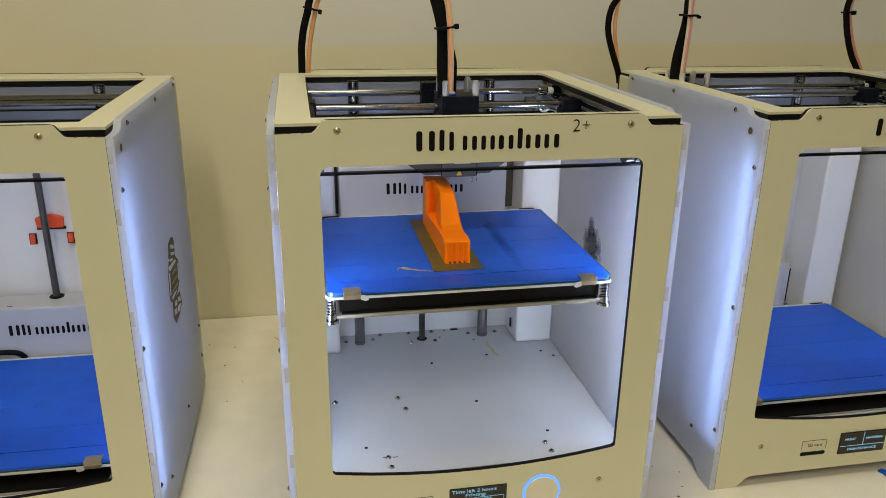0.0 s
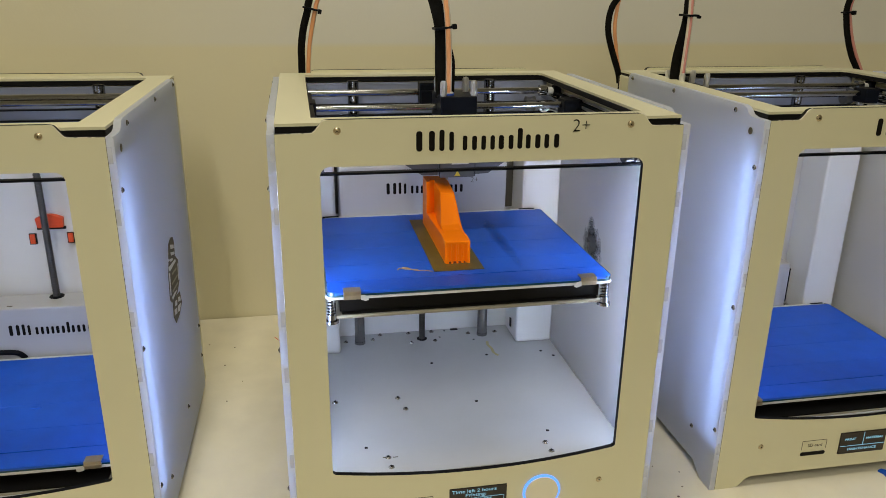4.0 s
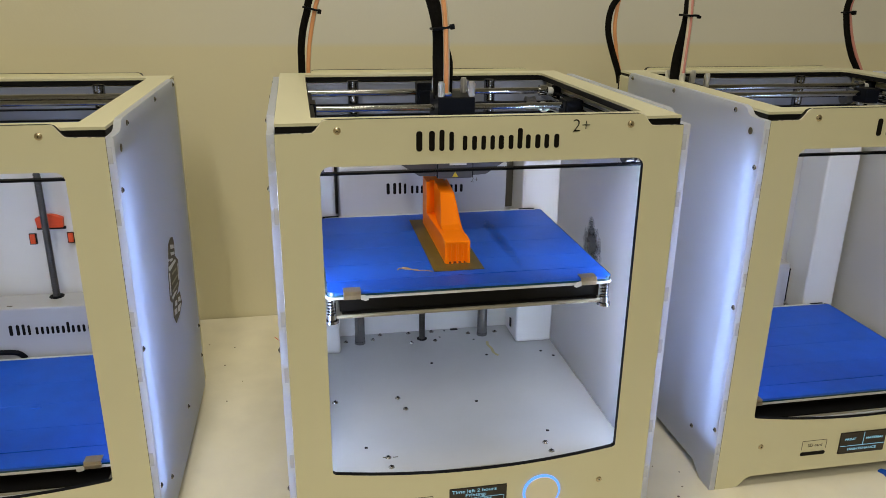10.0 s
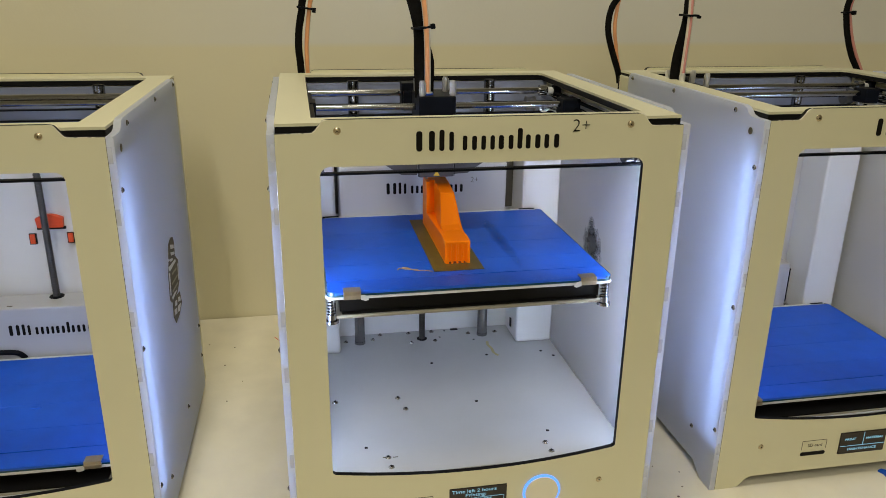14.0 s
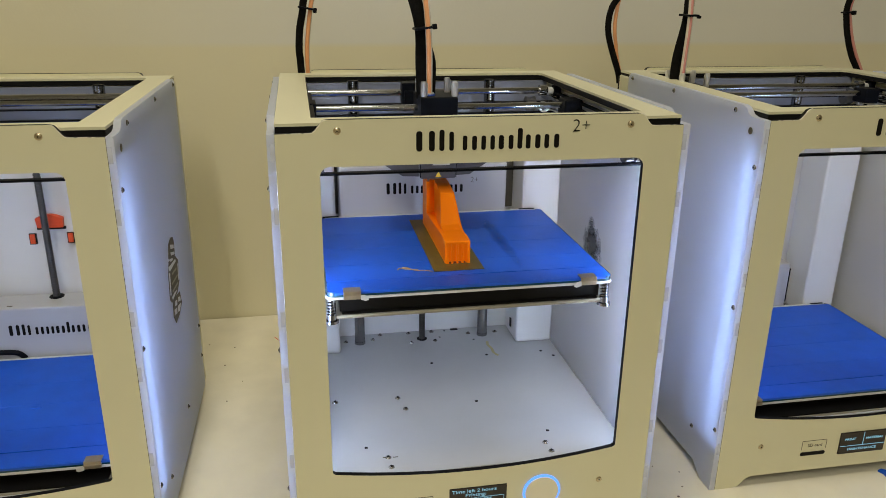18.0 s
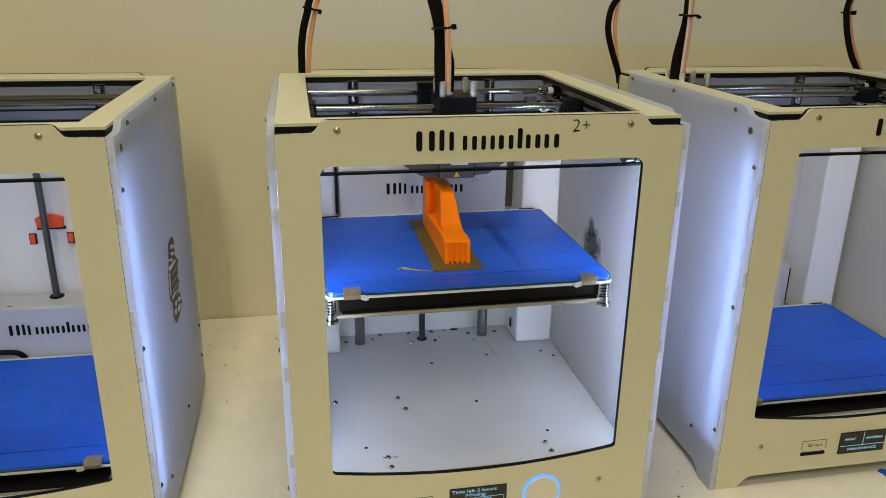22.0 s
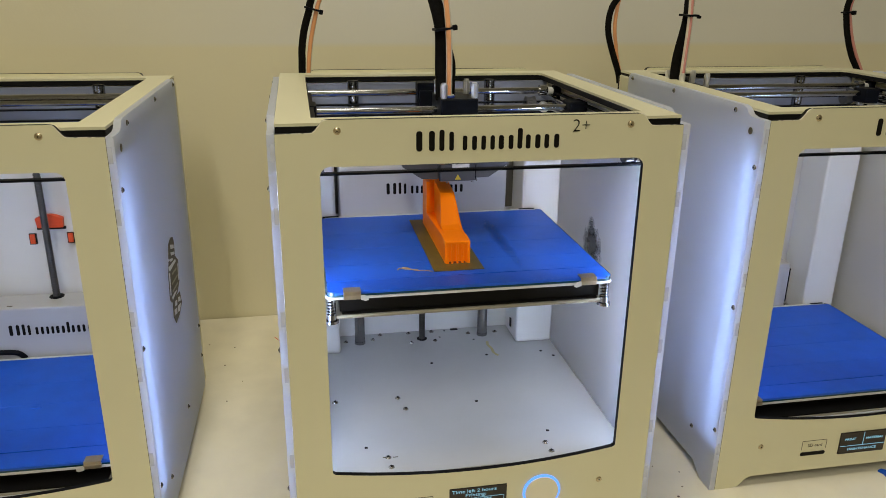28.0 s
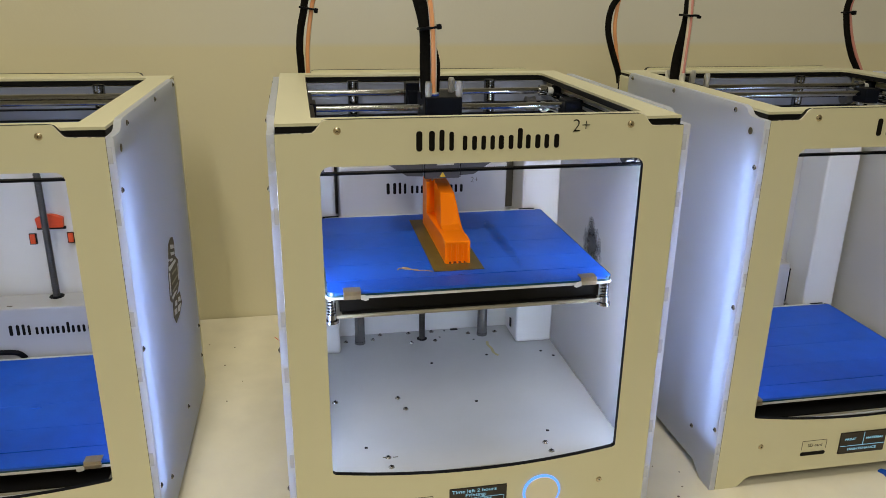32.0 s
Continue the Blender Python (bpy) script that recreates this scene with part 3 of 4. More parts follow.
def build_printer(label, m, bz, head_at, shift=0.0, bed_shift=0.0, tube=None, screen=None, badge=False, feeder=False):
    root = tagged(new("desktop_printer"), label, "3d printer", "printers on the workbench")
    root.matrix_basis = m
    parts = {}
    # front panel, its edge shows the black core
    part("front_panel", plate(front_outline(), [opening_outline()], 0.005, front_place), [M_PANEL, M_CORE], root, "white front panel with a black core")
    screw = None
    for x, z in ((-0.123, 0.4043), (0.123, 0.4043), (-0.1238, 0.0493), (0.1238, 0.0493)):
        bm = dome(bmesh.new(), (0, 0, 0), (0, -1, 0), 0.0031)
        cyl(bm, (0, -0.0008, 0), (0, -0.00155, 0), 0.0006, 6, index=1)
        if screw is None:
            screw = part("screw", bm, [M_SCREW, M_CORE], root, "", True)
            screw.location = (x, -0.0001, z)
        else:
            bm.free()
            shared("screw", screw, pose(x, -0.0001, z), root)
    bars("wordmark", root, -0.0653, 0.3862, 0.1300, 0.0172, -0.0002, MARK_BARS, M_INK)
    writing("grade_mark", "2+", 0.0150, pose(0.0712, -0.0002, 0.3993, 90), M_INK, root, thin=0.00025)
    # side panels of frosted acrylic
    side = [(0.0, 0.0), (0.022, 0.0), (0.040, 0.0127), (0.306, 0.0127), (0.306, 0.407), (0.300, 0.4115), (0.038, 0.4115), (0.033, 0.4100), (0.026, 0.4045), (0.020, 0.4030), (0.0, 0.4030)]
    wall_screws = ((0.0055, 0.0728), (0.0055, 0.2147), (0.0055, 0.3582), (0.050, 0.4052), (0.180, 0.4060), (0.051, 0.0496), (0.1738, 0.0569), (0.293, 0.4060), (0.298, 0.1010), (0.298, 0.0590))
    side_screw = None
    for s in (-1, 1):
        off = 0.0003
        x0 = s * (A + off) if s > 0 else -(A + off) - 0.006
        part("side_panel", plate(side, [], 0.006, lambda u, v, w, x0=x0: (x0 + w, u, v), 0), M_ACRYLIC, root, "frosted acrylic side panel lit from inside")
        for y, z in wall_screws:
            if side_screw is None:
                side_screw = part("side_screw", cyl(dome(bmesh.new(), (0, 0, 0), (0, -1, 0), 0.0026, 0.6), (0, -0.00104, 0), (0, -0.00166, 0), 0.00117, 6, index=1), [M_DARKSCREW, M_CORE], root, "", True)
                side_screw.matrix_basis = Matrix.Translation((s * (A + off + 0.0061), y, z)) @ pose(0, 0, 0, 0, 0, s * 90)
            else:
                shared("side_screw", side_screw, Matrix.Translation((s * (A + off + 0.0061), y, z)) @ pose(0, 0, 0, 0, 0, s * 90), root)
        bm = cyl(bmesh.new(), (s * (A + 0.0055), 0.0205, 0.390), (s * (A + 0.0066), 0.0205, 0.390), 0.0034, 16)
        part("plug", bm, M_GREYINK, root, "dark grey plug")
        part("rear_cover", box(bmesh.new(), min(s * 0.150, s * (A + 0.0015)), max(s * 0.150, s * (A + 0.0015)), 0.3065, 0.3474, 0.0005, 0.4045, 0.002), M_PANEL, root, "white rear corner cover")
        for z in (0.364, 0.223, 0.087):
            shared("screw", screw, Matrix.Translation((s * (A + 0.0016), 0.330, z)) @ pose(0, 0, 0, 0, 0, s * 90) @ Matrix.Scale(0.75, 4), root)
        for z in (0.388, 0.3365, 0.2455, 0.1925, 0.1050, 0.0520):
            part("mount_tab", box(bmesh.new(), min(s * (A + 0.0004), s * (A + 0.0040)), max(s * (A + 0.0004), s * (A + 0.0040)), -0.00015, 0.0020, z - 0.0070, z + 0.0070, 0.0001), M_TAB, root, "beige tab in the acrylic edge")
        part("rear_post", box(bmesh.new(), min(s * 0.1596, s * 0.1713), max(s * 0.1596, s * 0.1713), 0.2840, 0.3060, 0.0590, 0.3990), M_PANEL, root, "pale post behind the acrylic")
        part("top_rail", box(bmesh.new(), min(s * 0.1596, s * 0.1713), max(s * 0.1596, s * 0.1713), 0.0075, 0.2835, 0.3845, 0.3980), M_PANEL, root, "pale rail behind the acrylic")
        # the highlight along the panel edge is put in as a bright strip
        edge = [(s * A * 0.999, ZS), (s * 0.158, ZS), (s * 0.1450, ZS), (s * 0.1412, ZS + 0.0012), (s * 0.1380, ZS + 0.0048), (s * 0.1345, ZT - 0.0012), (s * 0.1308, ZT)]
        part("edge_highlight", sweep(bmesh.new(), [(x, 0.0003, z) for x, z in edge], 0.0004, 0.0004, 6), M_EDGE_HIGHLIGHT, root, "bright strip for the highlight on the cut panel edge", True)
        # inner liner, leaving a slot for the light strip behind the front panel
        part("liner", box(bmesh.new(), min(s * 0.1566, s * 0.1592), max(s * 0.1566, s * 0.1592), 0.0285, 0.3085, ZF, 0.394), M_LINER, root, "white inner wall")
        part("light_strip", box(bmesh.new(), min(s * 0.1525, s * 0.1588), max(s * 0.1525, s * 0.1588), 0.0054, 0.0068, 0.1250, 0.372), M_LED if bz > 0.2 else M_LED_IDLE, root, "cool white light strip")
        # added glow strips spread the light behind the acrylic
        part("edge_light", box(bmesh.new(), min(s * 0.1625, s * 0.1635), max(s * 0.1625, s * 0.1635), 0.0122, 0.0160, 0.0580, 0.366), M_EDGE_GLOW, root, "added cool glow strip behind the acrylic")
        part("edge_light", box(bmesh.new(), min(s * 0.1597, s * 0.1660), max(s * 0.1597, s * 0.1660), 0.0163, 0.0168, 0.0570, 0.366), M_EDGE_GLOW, root, "added cool glow strip behind the acrylic")
        # added block that gives the glow a sharp front edge
        part("strip_holder", box(bmesh.new(), min(s * 0.1605, s * 0.1708), max(s * 0.1605, s * 0.1708), 0.0075, 0.0110, 0.0560, 0.372), M_LINER, root, "added white block bounding the glow")
    # rim and the black ring under it
    outer = [(-A, 0.0056), (A, 0.0056), (A, D - 0.0062), (-A, D - 0.0062)]
    inner = [(-0.1425, 0.030), (0.1455, 0.030), (0.1455, 0.318), (0.1405, 0.3235), (-0.1405, 0.3235), (-0.1425, 0.3215)]
    part("rim", plate(outer, [inner], 0.0024, lambda u, v, w: (u, v, ZR - 0.0024 + w), 0), [M_PANEL], root, "white top rim")
    ring_in = [(u * 0.992, (v - 0.175) * 0.992 + 0.175) for u, v in inner]
    ring_out = [(u * 0.998, max(v, 0.0062) if v < 0.1 else v - 0.001) for u, v in outer]
    part("rim_core", plate(ring_out, [ring_in], 0.0050, lambda u, v, w: (u, v, ZR - 0.0076 + w), 0), [M_CORE], root, "black edge under the rim")
    # back panel with its raised grip
    hb = 0.1335
    back = [(-A, 0.0), (A, 0.0), (A, 0.402), (hb + 0.009, 0.402), (hb + 0.006, 0.4045), (hb, ZT - 0.0008), (hb - 0.003, ZT), (-hb + 0.003, ZT), (-hb, ZT - 0.0008), (-hb - 0.006, 0.4045), (-hb - 0.009, 0.402), (-A, 0.402)]
    part("back_panel", plate(back, [], 0.0058, lambda u, v, w: (u, D - 0.0058 + w, v)), [M_PANEL, M_CORE], root, "white back panel with a raised top")
    part("inner_back", box(bmesh.new(), -0.1565, 0.1565, 0.311, 0.314, ZF, 0.3560), M_INNER, root, "white inner back wall")
    # the white back wall goes on; its shade is put into this colour
    part("upper_back", box(bmesh.new(), -0.1565, 0.1565, 0.3112, 0.3140, 0.3562, 0.4022), M_UPPER_SHADE, root, "upper back wall with its shade painted blue-grey")
    # deck, bottom, corner covers
    part("deck", box(bmesh.new(), -0.1565, 0.1565, 0.0051, 0.3108, ZF - 0.003, ZF), M_DECK, root, "grey painted metal deck")
    for s in (-1, 1):
        part("deck_side", box(bmesh.new(), min(s * 0.1567, s * 0.171), max(s * 0.1567, s * 0.171), 0.0055, 0.347, 0.050, 0.0545), M_INNER, root, "white lower tray edge")
    part("bottom", box(bmesh.new(), -0.170, 0.170, 0.0055, 0.347, 0.0128, 0.0158), M_BLACK, root, "dark bottom plate")
    part("corner_cover", box(bmesh.new(), 0.1090 + 0.6 * min(shift, 0), 0.1564 + 0.6 * min(shift, 0), 0.2560, 0.3108, ZF, 0.360, 0.003), M_INNER, root, "white corner cover")
    part("corner_cover", box(bmesh.new(), -0.1564, -0.1150, 0.2620, 0.3108, ZF, 0.360, 0.003), M_INNER, root, "white corner cover")
    deck_screw = None
    for x, y in ((-0.1284, 0.1451), (-0.059, 0.1432), (-0.0534, 0.1193), (-0.0828, 0.0334), (-0.0814, 0.0174), (0.0773, 0.0326), (0.0789, 0.0174),
                 (-0.0614, 0.3060), (-0.0718, 0.2933), (-0.1069, 0.2924), (-0.0239, 0.3050), (-0.0239, 0.2771), (0.0069, 0.3050), (0.0074, 0.2786), (0.0541, 0.293), (0.0902, 0.2923)):
        if deck_screw is None:
            deck_screw = part("deck_screw", cyl(dome(bmesh.new(), (0, 0, 0), (0, -1, 0), 0.0034, 0.6), (0, -0.00136, 0), (0, -0.00214, 0), 0.00153, 6, index=1), [M_DARKSCREW, M_CORE], root, "", True)
            deck_screw.matrix_basis = Matrix.Translation((x, y, ZF)) @ pose(0, 0, 0, -90)
            continue
        shared("deck_screw", deck_screw, Matrix.Translation((x, y, ZF)) @ pose(0, 0, 0, -90) @ Matrix.Scale(0.88, 4), root)
    hole = None
    for x, y, r in ((0.0263, 0.1227, 1), (-0.1025, 0.0533, 0.95), (0.0863, 0.053, 0.95), (-0.0075, 0.2184, 1.0), (0.064, 0.2291, 1), (0.1344, 0.2284, 1), (0.146, 0.214, 1)):
        if hole is None:
            hole = part("hole", cyl(bmesh.new(), (0, 0, -0.0015), (0, 0, 0.0003), 0.0019, 12), M_CORE, root, "dark screw hole")
            hole.location = (x, y, ZF)
        else:
            shared("hole", hole, Matrix.Translation((x, y, ZF)) @ Matrix.Diagonal((r, r, 1, 1)), root)
    if bz > 0.2:
        # the shaded gaps beside the carriage are put in as dark strips
        part("cable_channel", box(bmesh.new(), -0.1149, -0.1060, 0.2990, 0.3060, bz - 0.01, 0.362, 0.001), M_GAP_SHADE, root, "dark grey strip painted for the shaded gap")
        part("cable_channel", box(bmesh.new(), 0.0960, 0.1088, 0.2990, 0.3060, bz - 0.01, 0.362, 0.001), M_GAP_SHADE, root, "dark grey strip painted for the shaded gap")
    # lift rods and lead screw
    for x in (-0.0890, 0.0715):
        x += 0.006 if shift < 0 else 0
        # added black disc, hides the lit top of the rod
        part("rod_top_mask", cyl(bmesh.new(), (x + shift, 0.287, 0.4069), (x + shift, 0.287, 0.4076), 0.0060, 20), M_BLACK, root, "black disc hiding the lit rod top", True)
        part("lift_rod", cyl(bmesh.new(), (x + shift, 0.287, ZF), (x + shift, 0.287, 0.4068), 0.0064, 20), M_RODDARK, root, "polished steel lift rod", True)
        part("rod_socket", cyl(bmesh.new(), (x + shift, 0.287, ZF + 0.0001), (x + shift, 0.287, ZF + 0.0035), 0.0069, 20), M_RODDARK, root, "steel socket at the foot of the rod", True)
    bm = cyl(bmesh.new(), (-0.0086 + shift, 0.287, ZF), (-0.0086 + shift, 0.287, 0.366), 0.0034, 12)
    for k in range(92):
        z = ZF + 0.004 + k * 0.0031
        cyl(bm, (-0.0086 + shift, 0.287, z), (-0.0086 + shift, 0.287, z + 0.0014), 0.0041, 12)
    part("lead_screw", bm, M_THREAD, root, "dark threaded lead screw", True)
    part("screw_hole", cyl(bmesh.new(), (-0.0086 + shift, 0.287, ZF), (-0.0086 + shift, 0.287, ZF + 0.0006), 0.0066, 20), M_CORE, root)
    if bz < 0.2:
        # dark gap beside the carriage, put in as a black strip
        part("edge_strip", box(bmesh.new(), 0.0885 + shift, 0.0900 + shift, 0.2560, 0.2900, bz, bz + 0.050), M_BLACK, root, "black strip for the dark gap beside the carriage")
        # shade of the bed on the deck, put in as a dark strip
        part("front_tray", box(bmesh.new(), -0.135, 0.135, 0.0080, 0.0330, ZF + 0.0002, ZF + 0.0007), M_DARKPLATE, root, "dark strip painted for the shade of the bed")
    parts["bed"] = build_bed(root, bz, bed_shift, bz < 0.2, -0.0278 if bz > 0.2 else -0.0212)
    parts["carriage"] = build_carriage(root, bz, shift - 0.0086)
    # gantry
    part("edge_rod", cyl(bmesh.new(), (-0.150, GY, 0.3953), (0.131, GY, 0.3953), 0.0039, 16), M_STEEL, root, "polished steel rod", True)
    part("edge_rod", cyl(bmesh.new(), (-0.150, 0.034, 0.392), (0.150, 0.034, 0.392), 0.0040, 16), M_STEEL, root, "polished steel rod", True)
    for x in (-0.1475, 0.1475):
        part("edge_rod", cyl(bmesh.new(), (x, 0.020, 0.384), (x, 0.312, 0.384), 0.0040, 16), M_STEEL, root, "polished steel rod", True)
    for y, z in ((GY, 0.3821), (GY, 0.3700), (0.024, 0.3640), (0.024, 0.3760)):
        bm = box(bmesh.new(), -0.150, 0.150, y - 0.003, y + 0.003, z - 0.0008, z + 0.0008)
        if y < 0.1 and z < 0.37:
            for k in range(148):
                x = -0.148 + k * 0.0020
                box(bm, x, x + 0.0010, y - 0.003, y + 0.003, z + 0.0008, z + 0.0012)
        part("drive_belt", bm, M_BLACK, root, "black toothed belt")
    for x, z in ((-0.140, 0.3725), (-0.140, 0.3960), (0.140, 0.3770), (0.1500, 0.3925)):
        part("drive_belt", box(bmesh.new(), x - 0.003, x + 0.003, 0.025, GY + 0.006, z - 0.0008, z + 0.0008), M_BLACK, root, "black toothed belt")
    for y, z, x in ((GY, 0.3800, 0.119), (0.034, 0.372, 0.139), (0.034, 0.372, -0.139)):
        bm = cyl(bmesh.new(), (x - 0.004, y, z), (x + 0.004, y, z), 0.0070, 18)
        for k in range(18):
            a = 2 * math.pi * k / 18
            cyl(bm, (x - 0.0038, y + 0.0070 * math.cos(a), z + 0.0070 * math.sin(a)), (x + 0.0038, y + 0.0070 * math.cos(a), z + 0.0070 * math.sin(a)), 0.0006, 5)
        cyl(bm, (x - 0.0055, y, z), (x - 0.004, y, z), 0.0088, 20)
        cyl(bm, (x + 0.004, y, z), (x + 0.0055, y, z), 0.0088, 20)
        part("pulley", bm, M_PULLEY, root, "dark grey toothed belt pulley", True)
    part("rod_end", cyl(cyl(bmesh.new(), (0.1295, GY, 0.3953), (0.1375, GY, 0.3953), 0.0064, 20), (0.1375, GY, 0.3953), (0.1392, GY, 0.3953), 0.0055, 20, 0.0046), M_STEEL, root, "steel collar on the rod", True)
    part("bearing", cyl(bmesh.new(), (0.1393, GY, 0.3948), (0.1460, GY, 0.3943), 0.0047, 18, 0.0040), M_HEAT, root, "white rod bearing", True)
    bm = box(bmesh.new(), 0.1462, 0.1545, GY - 0.006, GY + 0.006, 0.3885, 0.4005, 0.0012)
    box(bm, 0.1490, 0.1530, GY - 0.009, GY - 0.0055, 0.3850, 0.3925, 0.0008)
    part("corner_bracket", bm, M_BLACK, root, "black corner bracket")
    # the end of the side rod, a bright ring round a dark bore
    bm = plate(arc(0.1330, 0.3772, 0.0062, 0, 345, 23), [arc(0.1330, 0.3772, 0.0040, 0, 345, 23)], 0.006, lambda u, v, w: (u, GY - 0.012 + w, v), 0)
    part("side_bearing", bm, M_ALU, root, "bright bearing ring")
    part("side_bearing_core", cyl(bmesh.new(), (0.1330, GY - 0.010, 0.3772), (0.1330, GY + 0.004, 0.3772), 0.0039, 18), M_STEEL, root, "", True)
    part("side_shaft", cyl(bmesh.new(), (0.1350, GY - 0.013, 0.3790), (0.1430, 0.180, 0.3790), 0.0030, 14), M_STEEL, root, "polished steel side shaft", True)
    hx, hy = head_at
    parts["x_rod"] = part("cross_rod", cyl(bmesh.new(), (-0.143, 0, 0), (0.143, 0, 0), 0.0033, 16), M_STEEL, root, "polished steel cross rod", True)
    parts["y_rod"] = part("cross_rod", cyl(bmesh.new(), (0, -0.012, 0.0), (0, 0.229, 0.0), 0.0033, 16), M_STEEL, root, "polished steel cross rod", True)
    for name, sx, sy, sz in (("back", 0.0125, 0.009, 0.0172), ("front", 0.0125, 0.009, 0.0140), ("right", 0.010, 0.012, 0.0100), ("left", 0.012, 0.015, 0.0125)):
        bm = box(bmesh.new(), -sx, sx, -sy, sy, -sz, sz * 0.8, 0.0015)
        if name == "back":
            box(bm, -sx + 0.002, sx - 0.004, -sy - 0.0018, -sy + 0.001, -sz + 0.003, sz * 0.3, 0.0008)
        parts[name] = part("slider_block", bm, M_BLACK, root, "black slider block")
    parts["head"] = build_head(root, tube or M_TUBE, tube is not None)
    place_head(parts, hx, hy)
    # controls on the front
    if screen:
        part("display", box(bmesh.new(), -0.0280, 0.0290, -0.0012, 0.0015, 0.0292, 0.0563, 0.0006), M_SCREEN, root, "small dark display with cyan writing")
        for text, size, x, z in screen:
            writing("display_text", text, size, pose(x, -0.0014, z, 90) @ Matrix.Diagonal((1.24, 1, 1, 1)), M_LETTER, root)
        if len(screen) == 3 and screen[0][0] == "PRINT":
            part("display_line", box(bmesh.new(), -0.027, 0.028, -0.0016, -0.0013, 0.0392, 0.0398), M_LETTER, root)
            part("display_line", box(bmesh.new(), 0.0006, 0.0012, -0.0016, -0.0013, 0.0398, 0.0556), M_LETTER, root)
        else:
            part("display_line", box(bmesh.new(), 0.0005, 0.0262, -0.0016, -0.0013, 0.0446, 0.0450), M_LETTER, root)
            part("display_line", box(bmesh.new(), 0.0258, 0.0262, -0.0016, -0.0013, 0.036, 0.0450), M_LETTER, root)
    knob = part("dial", cyl(bmesh.new(), (0, 0.0005, 0), (0, -0.0022, 0), 0.0168, 40), M_KNOB, root, "round white dial with a blue lit ring", True)
    knob.location = (0.0645, 0, 0.0430)
    ring = plate(arc(0, 0, 0.0191, 0, 348.75, 31), [arc(0, 0, 0.0169, 0, 348.75, 31)], 0.0010, lambda u, v, w: (u, -0.0012 + w, v), 0)
    part("dial_ring", ring, M_RING, knob, "blue glowing ring")
    part("card_slot", plate(rounded(-0.0742, -0.0440, 0.0318, 0.0362), [], 0.0010, lambda u, v, w: (u, -0.0004 + w, v), 0), M_CORE, root, "black memory card slot")
    bm = box(bmesh.new(), -0.0735, -0.0440, -0.0004, 0.0002, 0.0502, 0.0506)
    box(bm, -0.0737, -0.0733, -0.0004, 0.0002, 0.0395, 0.0502)
    box(bm, -0.0442, -0.0438, -0.0004, 0.0002, 0.0395, 0.0502)
    part("card_frame", bm, M_GREYINK, root, "thin printed outline")
    writing("card_label", "SD card", 0.0054, pose(-0.0665, -0.0004, 0.0428, 90), M_GREYINK, root, thin=0.0001)
    if badge:
        x = A + 0.0064
        # a dark emblem of plain outlined blocks on the side panel
        yc = 0.165
        dark = (((16, 259), (27, 256), (31, 250), (29, 235), (14, 233), (-7, 243), (1, 257)),
                ((-8, 240), (28, 234), (43, 224), (38, 201), (20, 194), (-14, 196), (-23, 203), (-18, 227)),
                ((-8, 196), (32, 190), (38, 175), (21, 169), (-4, 168), (-14, 180)))
        pale = (((7, 254), (25, 248), (25, 244), (7, 249)), ((5, 246), (25, 240), (25, 237), (6, 242)), ((-2, 241), (12, 237), (12, 235), (0, 237)),
                ((-15, 236), (26, 231), (27, 228), (-10, 230)), ((-15, 229), (-11, 229), (-16, 206), (-20, 206)), ((36, 222), (39, 220), (35, 203), (32, 204)),
                ((-14, 202), (2, 201), (18, 198), (-10, 198)), ((0, 192), (11, 189), (9, 184), (-3, 187)), ((18, 189), (30, 185), (30, 180), (17, 184)),
                ((-8, 185), (6, 182), (4, 176), (-9, 179)), ((12, 181), (30, 177), (20, 172), (10, 175)))
        for k, shape in enumerate(dark):
            part("emblem", plate([(yc + u / 1000, v / 1000) for u, v in shape], [], 0.0004 + 0.0001 * k, lambda u, v, w: (x - 0.0001 + w, u, v), 0), M_GREYINK, root, "dark grey printed emblem of plain shapes")
        for shape in (((0, 224), (26, 221), (26, 219), (0, 222)), ((-6, 215), (30, 212), (30, 210), (-6, 213)), ((-8, 207), (26, 204), (26, 202), (-8, 205))):
            part("emblem_line", plate([(yc + u / 1000, v / 1000) for u, v in shape], [], 0.0004, lambda u, v, w: (x + 0.0004 + w, u, v), 0), M_BASE, root, "beige line in the emblem")
        for shape in pale:
            part("emblem_light", plate([(yc + u / 1000, v / 1000) for u, v in shape], [], 0.0004, lambda u, v, w: (x + 0.0004 + w, u, v), 0), M_INNER, root, "white field of the emblem")
    if feeder:
        bow = [(0.0030 + 0.031 * i / 8, 0.2490 + 0.0045 * math.sin(math.pi * i / 8)) for i in range(9)]
        part("feeder", plate([(0.0045, 0.2375), (0.0330, 0.2375)] + bow[::-1], [], 0.006, lambda u, v, w: (u, 0.3045 + w, v), 0), M_FEED, root, "orange feeder showing through the back wall")
        part("feeder_slot", box(bmesh.new(), 0.0030, 0.0350, 0.3075, 0.3106, 0.2345, 0.2376), M_CORE, root, "dark slot edge")
        for x in (-0.0037, 0.0392):
            part("feeder_clip", box(bmesh.new(), x - 0.0028, x + 0.0028, 0.3060, 0.3108, 0.2175, 0.2290, 0.0005), M_FEED, root, "orange feeder clip")
            part("feeder_slot", box(bmesh.new(), x - 0.0042, x + 0.0040, 0.3085, 0.3109, 0.2160, 0.2295), M_CORE, root, "dark slot edge")
        part("bed_cable", sweep(bmesh.new(), [(-0.090, 0.2515, bz - 0.002), (-0.070, 0.2500, bz + 0.0055), (-0.040, 0.2495, bz + 0.006), (-0.022, 0.2500, bz + 0.004), (-0.014, 0.2515, bz - 0.004)], 0.0032), M_BLACK, root, "black bed cable", True)
    return root, parts


